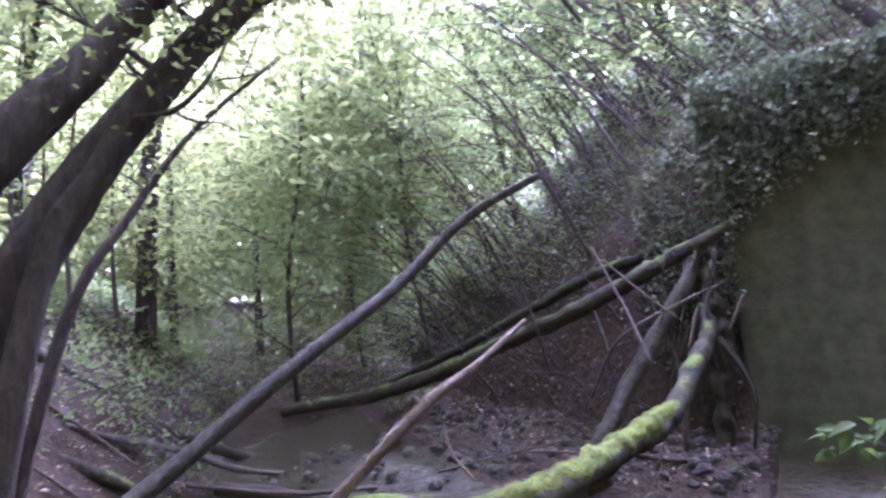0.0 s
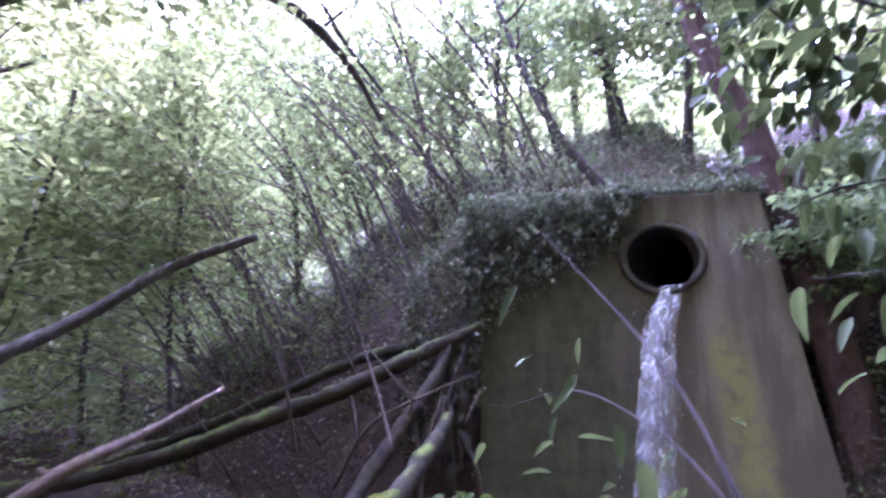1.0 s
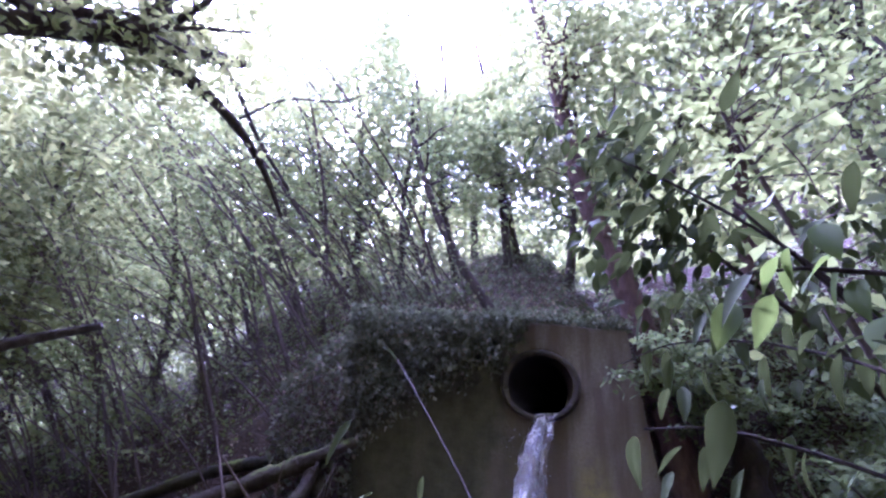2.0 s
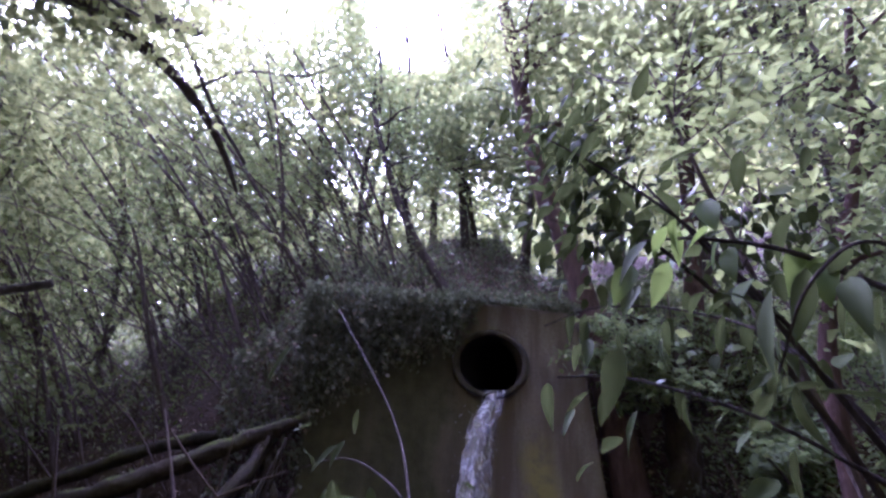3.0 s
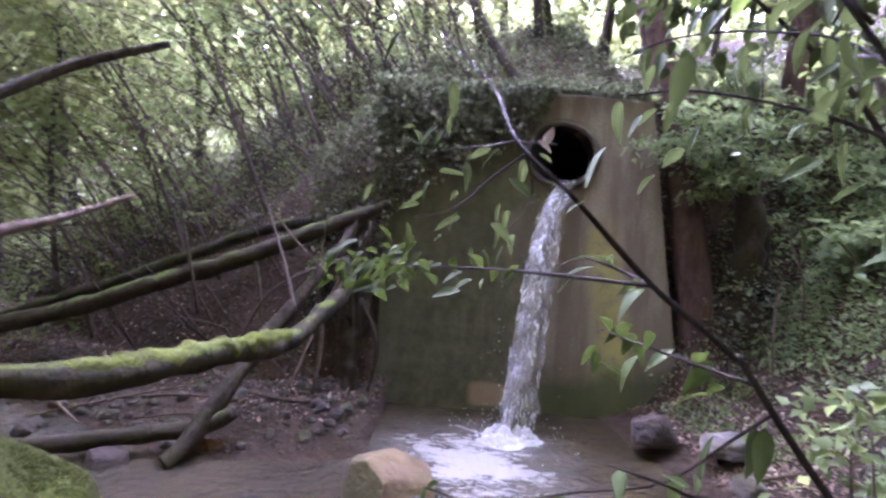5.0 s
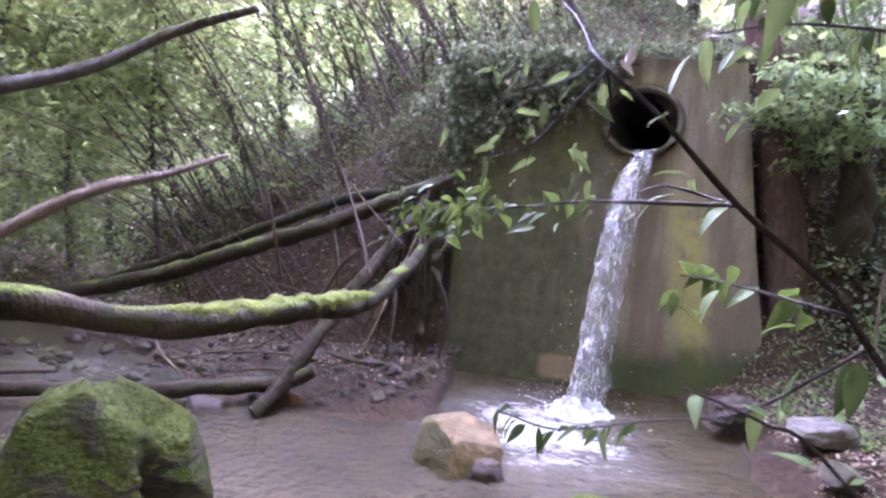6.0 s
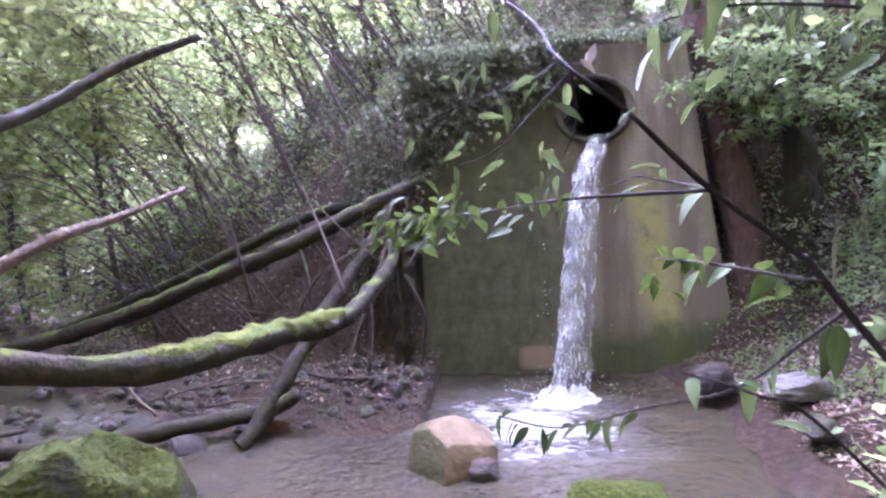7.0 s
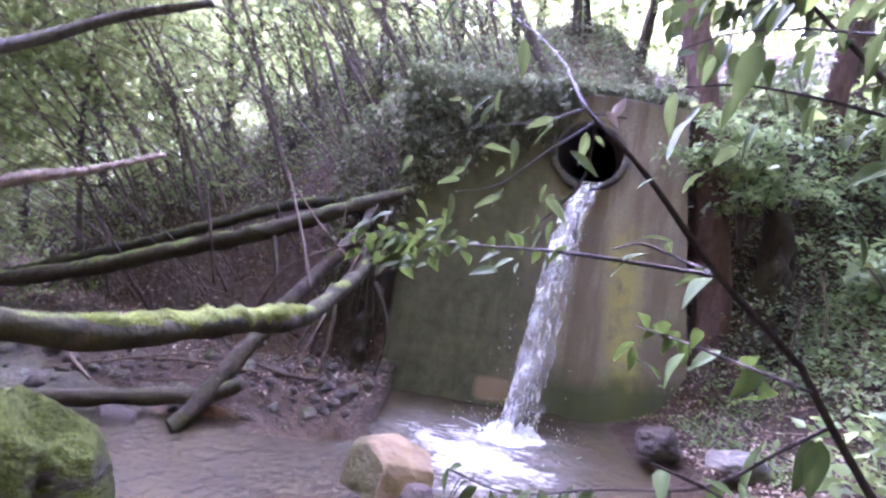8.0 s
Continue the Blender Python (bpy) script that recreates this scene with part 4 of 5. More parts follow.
# the branch that arches over the pool from the western trees
arch = thing("arching_branch", (-3.59, -3.98, 4.31), "dark bare branch arching over the pool", "branch")
for pts, r in (([(-3.59, -3.98, 4.31), (-2.29, -2.22, 4.69), (-1.67, -1.68, 4.65), (-1.28, -1.31, 4.47), (-1.01, -1.01, 4.17), (-0.83, -0.75, 3.81)], [0.09, 0.068, 0.06, 0.048, 0.032, 0.016]),
               ([(-1.52, -1.90, 4.99), (-1.23, -1.47, 4.70), (-1.06, -1.16, 4.39), (-0.78, -0.85, 4.04)], [0.016, 0.018, 0.018, 0.014]),
               ([(-1.20, -1.28, 4.48), (-0.83, -1.30, 4.71), (-0.35, -1.23, 4.80), (-0.02, -1.29, 4.95)], [0.012, 0.009, 0.007, 0.004])):
    piece("limb", tube_mesh("limb", [np.array(p) - np.array((-3.59, -3.98, 4.31)) for p in pts], r, BARK, sides=8, rough=0.2), arch)

# tall tree at the wall's top and those above the headwall
tree("tall_tree", [(3.36, 0.14, 0.4), (3.28, 0.14, 1.2), (3.14, 0.14, 2.0), (2.98, 0.15, 2.8), (2.86, 0.15, 3.3), (2.66, 0.15, 3.99), (2.43, 0.15, 4.54), (2.24, 0.15, 5.19), (2.05, 0.12, 6.15), (1.8, 0.1, 7.5), (1.5, 0.0, 9.0)], 0.20, 0.07, 6500, 0.085, LEAF_FAR, BARK_RED, "red-brown tree leaning over from beside the headwall", 111, limbs=9, reach=1.7, first=0.7)
tree("tall_tree", [(4.7, 1.0, gz(4.7, 1.0) - 0.1), (4.73, 0.9, 4.85), (4.71, 0.7, 6.47), (4.73, 0.6, 8.0), (4.7, 0.6, 9.5)], 0.13, 0.06, 6500, 0.085, LEAF_FAR, BARK_RED, "straight red-brown tree on the eastern bank", 112, limbs=8, reach=1.8, first=0.45)
tree("bank_tree", [(1.42, 0.9, gz(1.42, 0.9) - 0.05), (0.88, 0.95, 4.30), (0.51, 1.0, 5.13), (0.1, 1.1, 6.4)], 0.07, 0.03, 1200, 0.08, LEAF_SHADE, BARK, "slanting dark sapling above the headwall", 113, limbs=5, reach=1.1, first=0.6)
for k, (x, y, lean, r) in enumerate([(1.95, 3.1, -0.3, 0.10), (2.2, 3.4, 0.2, 0.08), (1.1, 3.4, -0.2, 0.09), (0.2, 2.6, 0.1, 0.07), (-0.6, 3.2, -0.3, 0.09), (3.1, 3.6, 0.4, 0.1), (-1.8, 4.0, -0.4, 0.09), (-0.1, 4.8, 0.2, 0.11), (1.6, 5.4, 0.1, 0.12), (4.2, 4.6, -0.2, 0.12), (-3.0, 5.6, 0.0, 0.11), (6.2, 3.4, 0.3, 0.12), (2.6, 2.0, 0.5, 0.06), (3.6, 2.3, -0.4, 0.07), (4.0, 1.6, 0.6, 0.06), (0.6, 6.6, 0.3, 0.1), (2.8, 6.8, -0.3, 0.1), (5.2, 6.4, 0.2, 0.1), (-1.6, 7.0, 0.2, 0.1)]):
    z = gz(x, y)
    rs = np.random.default_rng(300 + k)
    h = rs.uniform(5.0, 7.5)
    lean = lean + rs.normal(0, 0.45)
    spine = [(x, y, z - 0.15), (x + lean * 0.35 + rs.normal(0, 0.12), y - 0.1, z + 0.3 * h), (x + lean * 0.9 + rs.normal(0, 0.25), y - 0.3, z + 0.6 * h), (x + lean * 2.0 + rs.normal(0, 0.4), y - 0.8, z + h)]
    tree("bank_tree", spine, r * 0.8, 0.018, 6500, 0.105, LEAF_FAR if k % 4 else LEAF_SHADE, BARK, "dark woodland tree on the bank above the headwall", 300 + k, limbs=12, reach=2.3, first=0.22, spread=0.42, group="trees above the headwall", clump=52)

# woodland round the ravine; the last five, unseen, are added to block light
k = 0
for x, y, h, r in [(-6.4, 0.5, 5.5, 0.06), (-4.6, 1.9, 6.0, 0.06), (-3.4, 3.2, 6.5, 0.07), (-6.6, 2.4, 6.0, 0.07), (-5.6, 3.6, 6.5, 0.1), (-7.6, 4.4, 7, 0.11), (-4.2, 4.0, 6, 0.08), (-9.5, 2.2, 7, 0.12), (-8.6, -0.2, 6.5, 0.1), (-10.5, 5.0, 8, 0.12), (-7.2, -2.8, 6, 0.1), (-6.0, -4.4, 6, 0.09), (-8.8, -5.0, 7, 0.12), (-12.5, 8.5, 8, 0.14), (-10.0, 9.5, 8, 0.13), (-6.5, 8.5, 8, 0.13), (-13.5, 1.5, 8, 0.14), (-4.6, -6.8, 7, 0.11), (-15, 12, 9, 0.15), (-17.5, 9, 9, 0.15), (-13, 14, 9, 0.15), (-2.5, 9, 8, 0.13), (2.5, 9.5, 8, 0.13), (6.5, 8.5, 8, 0.13), (5.6, -0.6, 6.5, 0.10), (5.2, -2.6, 6, 0.09), (6.8, -4.4, 7, 0.12), (7.6, 1.2, 7.5, 0.12), (9.5, -1.5, 8, 0.14), (9, 5, 8, 0.14), (0.4, -9.5, 8, 0.12), (4.2, -9.0, 8, 0.12), (-4.0, -10.0, 8, 0.12), (2.4, -12.5, 9, 0.13), (-1.8, -13.0, 9, 0.13)]:
    k += 1
    rs = np.random.default_rng(500 + k)
    z = gz(x, y)
    toward = np.array([-3.0 - x, -1.0 - y])
    toward = toward / np.linalg.norm(toward) * rs.uniform(0.2, 1.6) + rs.normal(0, 0.5, 2)
    spine = [(x, y, z - 0.2), (x + 0.15 * toward[0] + rs.normal(0, 0.22), y + 0.15 * toward[1], z + 0.33 * h), (x + 0.6 * toward[0] + rs.normal(0, 0.2), y + 0.6 * toward[1], z + 0.65 * h), (x + toward[0], y + toward[1] + rs.normal(0, 0.3), z + h)]
    tree("woodland_tree", spine, r * 0.8, 0.02, (11000 if x < -5.5 and y < 3 else 7500 if x < 4 else 2600) if math.hypot(x, y) < 14 else 6500, (0.085 if math.hypot(x - 0.5, y + 5.4) < 8 else 0.11 if x < 4 else 0.09) if math.hypot(x, y) < 11 else 0.15, LEAF_SHADE if (x, y) in ((-6.6, 2.4), (-5.6, 3.6), (-4.2, 4.0)) else LEAF_FAR, BARK, "leafy woodland tree on the ravine's side", 500 + k, limbs=14, reach=2.7, first=0.12, spread=0.5, group="woodland trees", clump=40)

# tall trees behind and beside, mostly unseen, added so their crowns shade the stream
for k, (foot, knee, top) in enumerate((((3.9, -6.8), (3.3, -6.3, 4.5), (1.6, -5.0, 8.6)), ((-3.7, -7.8), (-3.1, -7.3, 4.6), (-0.9, -5.6, 8.4)), ((5.4, -4.3), (4.8, -4.0, 5.0), (2.6, -2.9, 9.0)), ((0.6, -9.2), (0.6, -8.6, 4.5), (0.6, -6.6, 9.2)), ((-6.0, -5.2), (-5.2, -4.8, 5.0), (-2.4, -3.2, 8.8)), ((7.0, -0.9), (6.6, -0.6, 5.6), (5.0, 0.4, 9.0)), ((5.9, 2.3), (5.8, 2.3, 5.8), (5.0, 2.0, 9.6)), ((-7.6, -1.2), (-7.0, -1.1, 4.4), (-5.0, -0.6, 7.8)))):
    tree("shading_tree", [(*foot, gz(*foot) - 0.2), knee, (0.5 * (knee[0] + top[0]), 0.5 * (knee[1] + top[1]), 0.5 * (knee[2] + top[2]) + 0.4), top], 0.15, 0.04, 13000 if top[1] < -2 else 9000, 0.14 if top[0] < 4 else 0.095, LEAF_FAR, BARK, "added tall tree, mostly unseen, its crown shading the stream", 560 + k, limbs=16, reach=3.4, first=0.55, spread=0.6, group="overhanging trees", clump=30)

# slim stems that lean out of the bank beside the headwall
for k in range(52):
    rs = np.random.default_rng(700 + k)
    x, y, h = rs.uniform(-4.6, 1.1), rs.uniform(0.5, 3.2), rs.uniform(2.6, 4.6)
    y += max(0.0, -(x + 2.0)) * 0.45
    z = gz(x, y)
    dx, dy = rs.normal(-0.72, 0.26), rs.normal(-0.15, 0.15)
    spine = [(x, y, z - 0.05), (x + 0.24 * dx * h + rs.normal(0, 0.05), y + 0.25 * dy * h, z + 0.34 * h), (x + 0.58 * dx * h + rs.normal(0, 0.07), y + 0.55 * dy * h, z + 0.66 * h), (x + 0.98 * dx * h, y + dy * h, z + 0.96 * h)]
    tree("sapling", spine, rs.uniform(0.016, 0.036), 0.008, 620, 0.07, LEAF_FAR if k % 2 else LEAF_SHADE, BARK_THIN, "slim brown sapling leaning out from the bank", 700 + k, limbs=7, reach=0.9, first=0.15, spread=0.24, category="sapling", group="leaning saplings", clump=8)
# upright slim stems on the western slope
for k, (x, y, h) in enumerate([(-6.3, -2.6, 3.5), (-6.8, -1.9, 3.8), (-5.9, -3.2, 3.2), (-7.4, -1.2, 4), (-6.6, -3.4, 3.6), (-7.9, -2.2, 4), (-5.6, -3.9, 3.4), (-8.2, -0.9, 4)]):
    rs = np.random.default_rng(800 + k)
    z, dx = gz(x, y), rs.normal(0.3, 0.2)
    tree("sapling", [(x, y, z - 0.05), (x + 0.2 * dx, y, z + 0.4 * h), (x + dx, y + 0.2, z + h)], 0.03, 0.01, 500, 0.07, LEAF_FAR, BARK_THIN, "upright slim sapling on the western slope", 800 + k, limbs=5, reach=0.9, first=0.4, spread=0.2, category="sapling", group="western saplings", clump=8)

# the far woods that close the view on every side
rs = np.random.default_rng(900)
n_far = 46000
ang, dist = rs.uniform(0, 2 * math.pi, n_far), 15 + 24 * rs.uniform(0, 1, n_far) ** 1.3
open_side = (np.cos(ang - radians(132)) > 0.80) & (rs.uniform(0, 1, n_far) < 0.05)
open_side |= (np.cos(ang - radians(80)) > 0.75) & (rs.uniform(0, 1, n_far) < 0.28)
ang, dist = ang[~open_side], dist[~open_side]
n_far = len(ang)
fx, fy = -1 + dist * np.cos(ang), 1 + dist * np.sin(ang)
# southern arc: unseen woods, added at full height to hold back light
fz = ground_height(fx, fy) + rs.uniform(0, 1, n_far) ** 0.9 * (np.where(np.sin(ang) < -0.25, 12.0, np.where(np.cos(ang - radians(80)) > 0.75, 8.5, 11.5)) + 2.6 * wave(fx, fy, 0.45, 91))
far_at = np.repeat(np.stack([fx, fy, fz], 1), 10, 0) + rs.normal(0, 0.62, (10 * n_far, 3)) * [1, 1, 0.5]
far_at = far_at[~in_gap(far_at)]
tagged(new("far_woods", leaf_mesh("far_woods", far_at, 0.48, LEAF_FAR, rs)), "distant leafy woods closing the ravine", "woods", kind="stuff")
far_stems = []
for k in range(150):
    a, d = rs.uniform(0, 2 * math.pi), rs.uniform(14, 30)
    x, y = -1 + d * math.cos(a), 1 + d * math.sin(a)
    z, h = gz(x, y), rs.uniform(6, 10)
    far_stems.append(tube([(x, y, z - 0.2), (x + rs.normal(0, 0.3), y, z + 0.5 * h), (x + rs.normal(0, 0.7), y + rs.normal(0, 0.7), z + h)], [rs.uniform(0.07, 0.15), 0.08, 0.03], sides=6, steps=4))
tagged(new("far_stems", join_tubes("far_stems", far_stems, BARK)), "distant dark trunks among the woods", "trunks", kind="stuff")

# dead stump wrapped in ivy beside the headwall
stump = thing("stump", (3.72, -0.02, 0.6), "rotten standing stump, shade put into its dark bark, ivy growing over its foot", "stump")
# the darker bark colour stands in for shade from the shrub above
for pts, r in (([(0.0, 0.05, -0.25), (-0.02, 0.04, 0.5), (0.02, 0.03, 1.2), (0.0, 0.05, 2.0), (-0.04, 0.05, 2.5)], [0.21, 0.16, 0.145, 0.13, 0.07]),
               ([(0.30, 0.10, -0.2), (0.27, 0.10, 0.5), (0.24, 0.12, 1.0), (0.26, 0.14, 1.45)], [0.11, 0.085, 0.07, 0.03])):
    piece("trunk", tube_mesh("trunk", pts, r, BARK_DARK, sides=20, rough=0.55, steps=10, scale=5.5), stump)
for pts, r in (([(-0.10, -0.08, 0.3), (-0.20, -0.22, 0.0), (-0.28, -0.40, -0.25)], [0.05, 0.045, 0.03]), ([(0.05, -0.12, 0.3), (0.10, -0.32, 0.0), (0.2, -0.55, -0.15)], [0.06, 0.05, 0.03]), ([(0.32, 0.02, 0.2), (0.45, -0.15, 0.1), (0.65, -0.3, 0.05)], [0.05, 0.04, 0.02])):
    piece("root", tube_mesh("root", pts, r, BARK_DARK, sides=9, rough=0.3, steps=5), stump)
rs = np.random.default_rng(21)
a, hgt = rs.uniform(0, 2 * math.pi, 1500), -0.25 + 1.2 * rs.uniform(0, 1, 1500) ** 2.0
ivy_at = np.stack([0.02 + np.cos(a) * 0.30, 0.04 + np.sin(a) * 0.24, hgt], 1) + rs.normal(0, 0.07, (1500, 3))
tagged(piece("ivy", leaf_mesh("ivy", ivy_at, 0.06, LEAF_IVY, rs, wide=0.8), stump), kind="stuff")


# ---- undergrowth ----
def cover(name, at, leaf, mat, label, category, seed, lift=0.05, wide=0.42, flat=0.5, droop=0.25):
    rs = np.random.default_rng(seed)
    at = np.asarray(at) + np.abs(rs.normal(0, lift, (len(at), 1))) * [0, 0, 1]
    return tagged(new(name, leaf_mesh(name, at, leaf, mat, rs, wide=wide, flat=flat, droop=droop)), label, category, kind="stuff")


ivy_bank = scatter(15000, -1.7, 6.5, -0.3, 6.0, lambda x, y, z: (z > 1.55 + 0.45 * wave(x, y, 2.0, 41)) & ((y > 0.16) | (x < 0)) & (wave(x, y, 3.1, 141) > -0.05 - 0.35 * np.clip(x, -1, 1.5)) & ((x < 2.7) | (wave(x, y, 2.6, 42) > 0.25)), 40)
cover("ivy", ivy_bank, 0.07, LEAF_IVY, "dark ivy and bramble covering the bank above the wall", "ivy", 41, lift=0.22, wide=0.75)
rs = np.random.default_rng(43)
n_hang = 6200
hang_x = -0.15 + 1.75 * rs.uniform(0, 1, n_hang) ** 1.25
hang_low = np.minimum(1.72 + 0.80 * np.maximum(hang_x, 0) + 0.30 * wave(hang_x, 0 * hang_x, 7, 44) + np.abs(rs.normal(0, 0.25, n_hang)), 3.15)
hang_z = hang_low + (3.24 - hang_low) * rs.uniform(0, 1, n_hang) ** 0.8
cover("ivy", np.stack([hang_x, -0.04 - np.abs(rs.normal(0, 0.09, n_hang)), hang_z], 1), 0.055, LEAF_IVY, "dark ivy draped over the headwall's overgrown corner", "ivy", 45, lift=0.0, wide=0.75, droop=0.7)
rs = np.random.default_rng(48)
side_x, side_z = rs.uniform(-0.75, 0.06, 2200), 1.15 + 2.0 * rs.uniform(0, 1, 2200) ** 0.75
cover("ivy", np.stack([side_x, 0.02 - 0.16 * rs.uniform(0, 1, 2200) - 0.1 * (side_x + 0.4), side_z + 0.9 * np.minimum(side_x, 0)], 1), 0.06, LEAF_IVY, "dark ivy falling down beside the headwall's end", "ivy", 49, lift=0.0, wide=0.75, droop=0.6)
log("root_mass", [(-0.26, -0.10, 1.75), (-0.22, -0.16, 1.5), (-0.16, -0.22, 1.1), (-0.14, -0.28, 0.6), (-0.2, -0.36, 0.1)], [0.03, 0.07, 0.10, 0.09, 0.06], BARK_DARK, "dark dead root mass beside the headwall's end", [([(-0.10 - 0.035 * k, -0.26 - 0.03 * (k % 3), 1.75 - 0.1 * (k % 4)), (-0.16 - 0.05 * k, -0.34 - 0.05 * (k % 3), 1.1), (-0.05 - 0.09 * k, -0.42 - 0.06 * (k % 4), 0.35 + 0.12 * (k % 3))], [0.014, 0.011, 0.004]) for k in range(8)] + [([(-0.16, -0.3, 1.3), (-0.4, -0.5, 1.0), (-0.55, -0.62, 0.5)], [0.035, 0.03, 0.015]), ([(-0.15, -0.32, 1.0), (0.05, -0.42, 0.6), (0.0, -0.5, 0.1)], [0.03, 0.022, 0.012])], rough=0.8, category="roots", scale=8.0)
rs = np.random.default_rng(46)
top_x = rs.uniform(1.2, 2.7, 1500)
cover("ivy", np.stack([top_x, rs.normal(0.05, 0.12, 1500), 3.2 + np.abs(rs.normal(0, 0.05, 1500))], 1), 0.055, LEAF_IVY, "low ivy creeping along the wall's top", "ivy", 47, lift=0.03, wide=0.75)

east = scatter(44000, 2.2, 11, -7.0, 4, lambda x, y, z: (z > 0.45) & (wave(x, y, 2.4, 51) + 0.10 * z > 0.38) & (z < 9), 50)
cover("undergrowth", east, 0.06, LEAF_LIT_BUSH, "low green plants covering the eastern bank", "undergrowth", 52, lift=0.13, wide=0.6)
west = scatter(40000, -15, -2.6, -8, 5, lambda x, y, z: z > 0.5 + 0.7 * (wave(x, y, 1.6, 55) + 0.3), 54)
cover("undergrowth", west, 0.075, LEAF_SHADE, "sparse green plants on the western bank", "undergrowth", 56, lift=0.2, wide=0.5)
north = scatter(26000, -14, 0.0, 0.2, 10, lambda x, y, z: (z > 0.9 + 0.5 * wave(x, y, 1.8, 58)) & (z < 7), 57)
cover("undergrowth", north, 0.06, LEAF_SHADE, "straggling plants on the earth bank", "undergrowth", 59, lift=0.10, wide=0.5)
rs = np.random.default_rng(650)
thick = scatter(900, -5.2, 1.3, 0.35, 5.0, lambda x, y, z: (z > 0.8) & (y > 0.4 + np.maximum(0.0, -(x + 2.0)) * 0.45) & (wave(x, y, 1.7, 151) > -0.35), 651)
thick = np.repeat(thick + rs.uniform(0.05, 1.0, (len(thick), 1)) * [0, 0, 1], 13, 0)
cover("bramble", thick + rs.normal(0, 0.12, thick.shape), 0.062, LEAF_THICKET, "dull green bramble thicket on the bank", "bramble", 652, lift=0.0, wide=0.6)
# dead brushwood: bramble canes and thin stems all over the bank
rs = np.random.default_rng(66)
for x, y in zip(rs.uniform(-4.5, 1.2, 150), rs.uniform(0.1, 3.0, 150)):
    y += max(0.0, -(x + 2.0)) * 0.45
    if x > -0.2 and y < 0.3:
        continue
    z, h = gz(x, y), rs.uniform(0.6, 2.6)
    dx, dy = rs.normal(-0.9, 0.6), rs.normal(-0.25, 0.3)
    cane = new("bramble_cane", tube_mesh("cane", [(0, 0, -0.03), (0.3 * dx * h, 0.3 * dy * h, 0.42 * h), (0.7 * dx * h, 0.7 * dy * h, 0.66 * h), (1.2 * dx * h, dy * h, 0.72 * h)], [rs.uniform(0.006, 0.015), 0.007, 0.003], BARK_THIN, sides=4, steps=3))
    cane.location = (x, y, z)
    tagged(cane, "thin brown bramble cane arching from the bank", "bramble", "bramble canes on the bank")
herbs = scatter(2500, 2.4, 5.7, -4.6, 1.2, lambda x, y, z: (z > 0.55 + 0.3 * wave(x, y, 2.0, 71)) & (wave(x, y, 3.3, 171) > -0.25) & ~((x < 3.7) & (y > -0.9) & (y < 0.1)), 70)
herbs = np.repeat(herbs, 7, 0) + np.random.default_rng(72).normal(0, 0.06, (7 * len(herbs), 3)) * [1, 1, 0.5]
cover("undergrowth", herbs, 0.055, LEAF_SHADE, "green herbs with broad leaves on the eastern bank", "undergrowth", 73, lift=0.10, wide=0.7, flat=0.75)
# these lighter leaves brighten the bank through their colour
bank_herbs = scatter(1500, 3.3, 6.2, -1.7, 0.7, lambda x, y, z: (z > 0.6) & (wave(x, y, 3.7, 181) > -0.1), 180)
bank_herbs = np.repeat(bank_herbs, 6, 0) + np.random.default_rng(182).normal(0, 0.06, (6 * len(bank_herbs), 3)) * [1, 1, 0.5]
cover("undergrowth", bank_herbs, 0.06, LEAF_LIT_BUSH, "green herbs scattered over the leafy bank, lightened in their leaf colour", "undergrowth", 183, lift=0.12, wide=0.7, flat=0.75)
sprigs = scatter(1500, 2.2, 4.2, -3.0, 0.2, lambda x, y, z: (z > 0.12) & (wave(x, y, 4.1, 271) > 0.0), 270)
sprigs = np.repeat(sprigs, 5, 0) + np.random.default_rng(272).normal(0, 0.04, (5 * len(sprigs), 3)) * [1, 1, 0.5]
cover("undergrowth", sprigs, 0.05, LEAF_SHADE, "small green sprigs coming up through the fallen leaves", "undergrowth", 273, lift=0.06, wide=0.6, flat=0.7)
slope = scatter(14000, 4.6, 9.5, -2.5, 3.5, lambda x, y, z: (z > 0.8) & (wave(x, y, 3.0, 371) > -0.3), 370)
cover("undergrowth", slope, 0.075, LEAF_SHADE, "straggling green plants over the upper eastern slope", "undergrowth", 373, lift=0.16, wide=0.6)
valley = scatter(15000, -13, -3.6, -3.0, 7.5, lambda x, y, z: z > 0.06 + 0.3 * wave(x, y, 1.3, 75), 74)
cover("undergrowth", valley, 0.085, LEAF_SHADE, "low green plants along the ravine floor", "undergrowth", 76, lift=0.2, wide=0.5)
litter = np.concatenate([scatter(20000, -1.5, 5.5, 0.2, 4.5, lambda x, y, z: z > 2.2, 67), scatter(52000, 1.4, 6.5, -8.0, 1.8, lambda x, y, z: (z > 0.02) & (x > 2.0 + 0.4 * wave(x, y, 1.5, 161)) & (y > -6.3 + 1.2 * wave(x, y, 1.1, 162)), 60), scatter(16000, -9, -2.2, -6.0, 3, lambda x, y, z: z > 0.05, 61), scatter(9000, -6, 0.3, -1.8, 3.0, lambda x, y, z: (z > 0.05) & (z < 2.4), 62)])
cover("leaf_litter", litter, 0.046, LEAF_DEAD, "brown fallen leaves strewn over the banks", "leaf litter", 63, lift=0.012, wide=0.6, flat=0.8, droop=0.0)
gravel = scatter(9000, -5.5, 0.25, -3.2, 0.4, lambda x, y, z: (z > -0.05) & (z < 0.3), 64)[:2600]


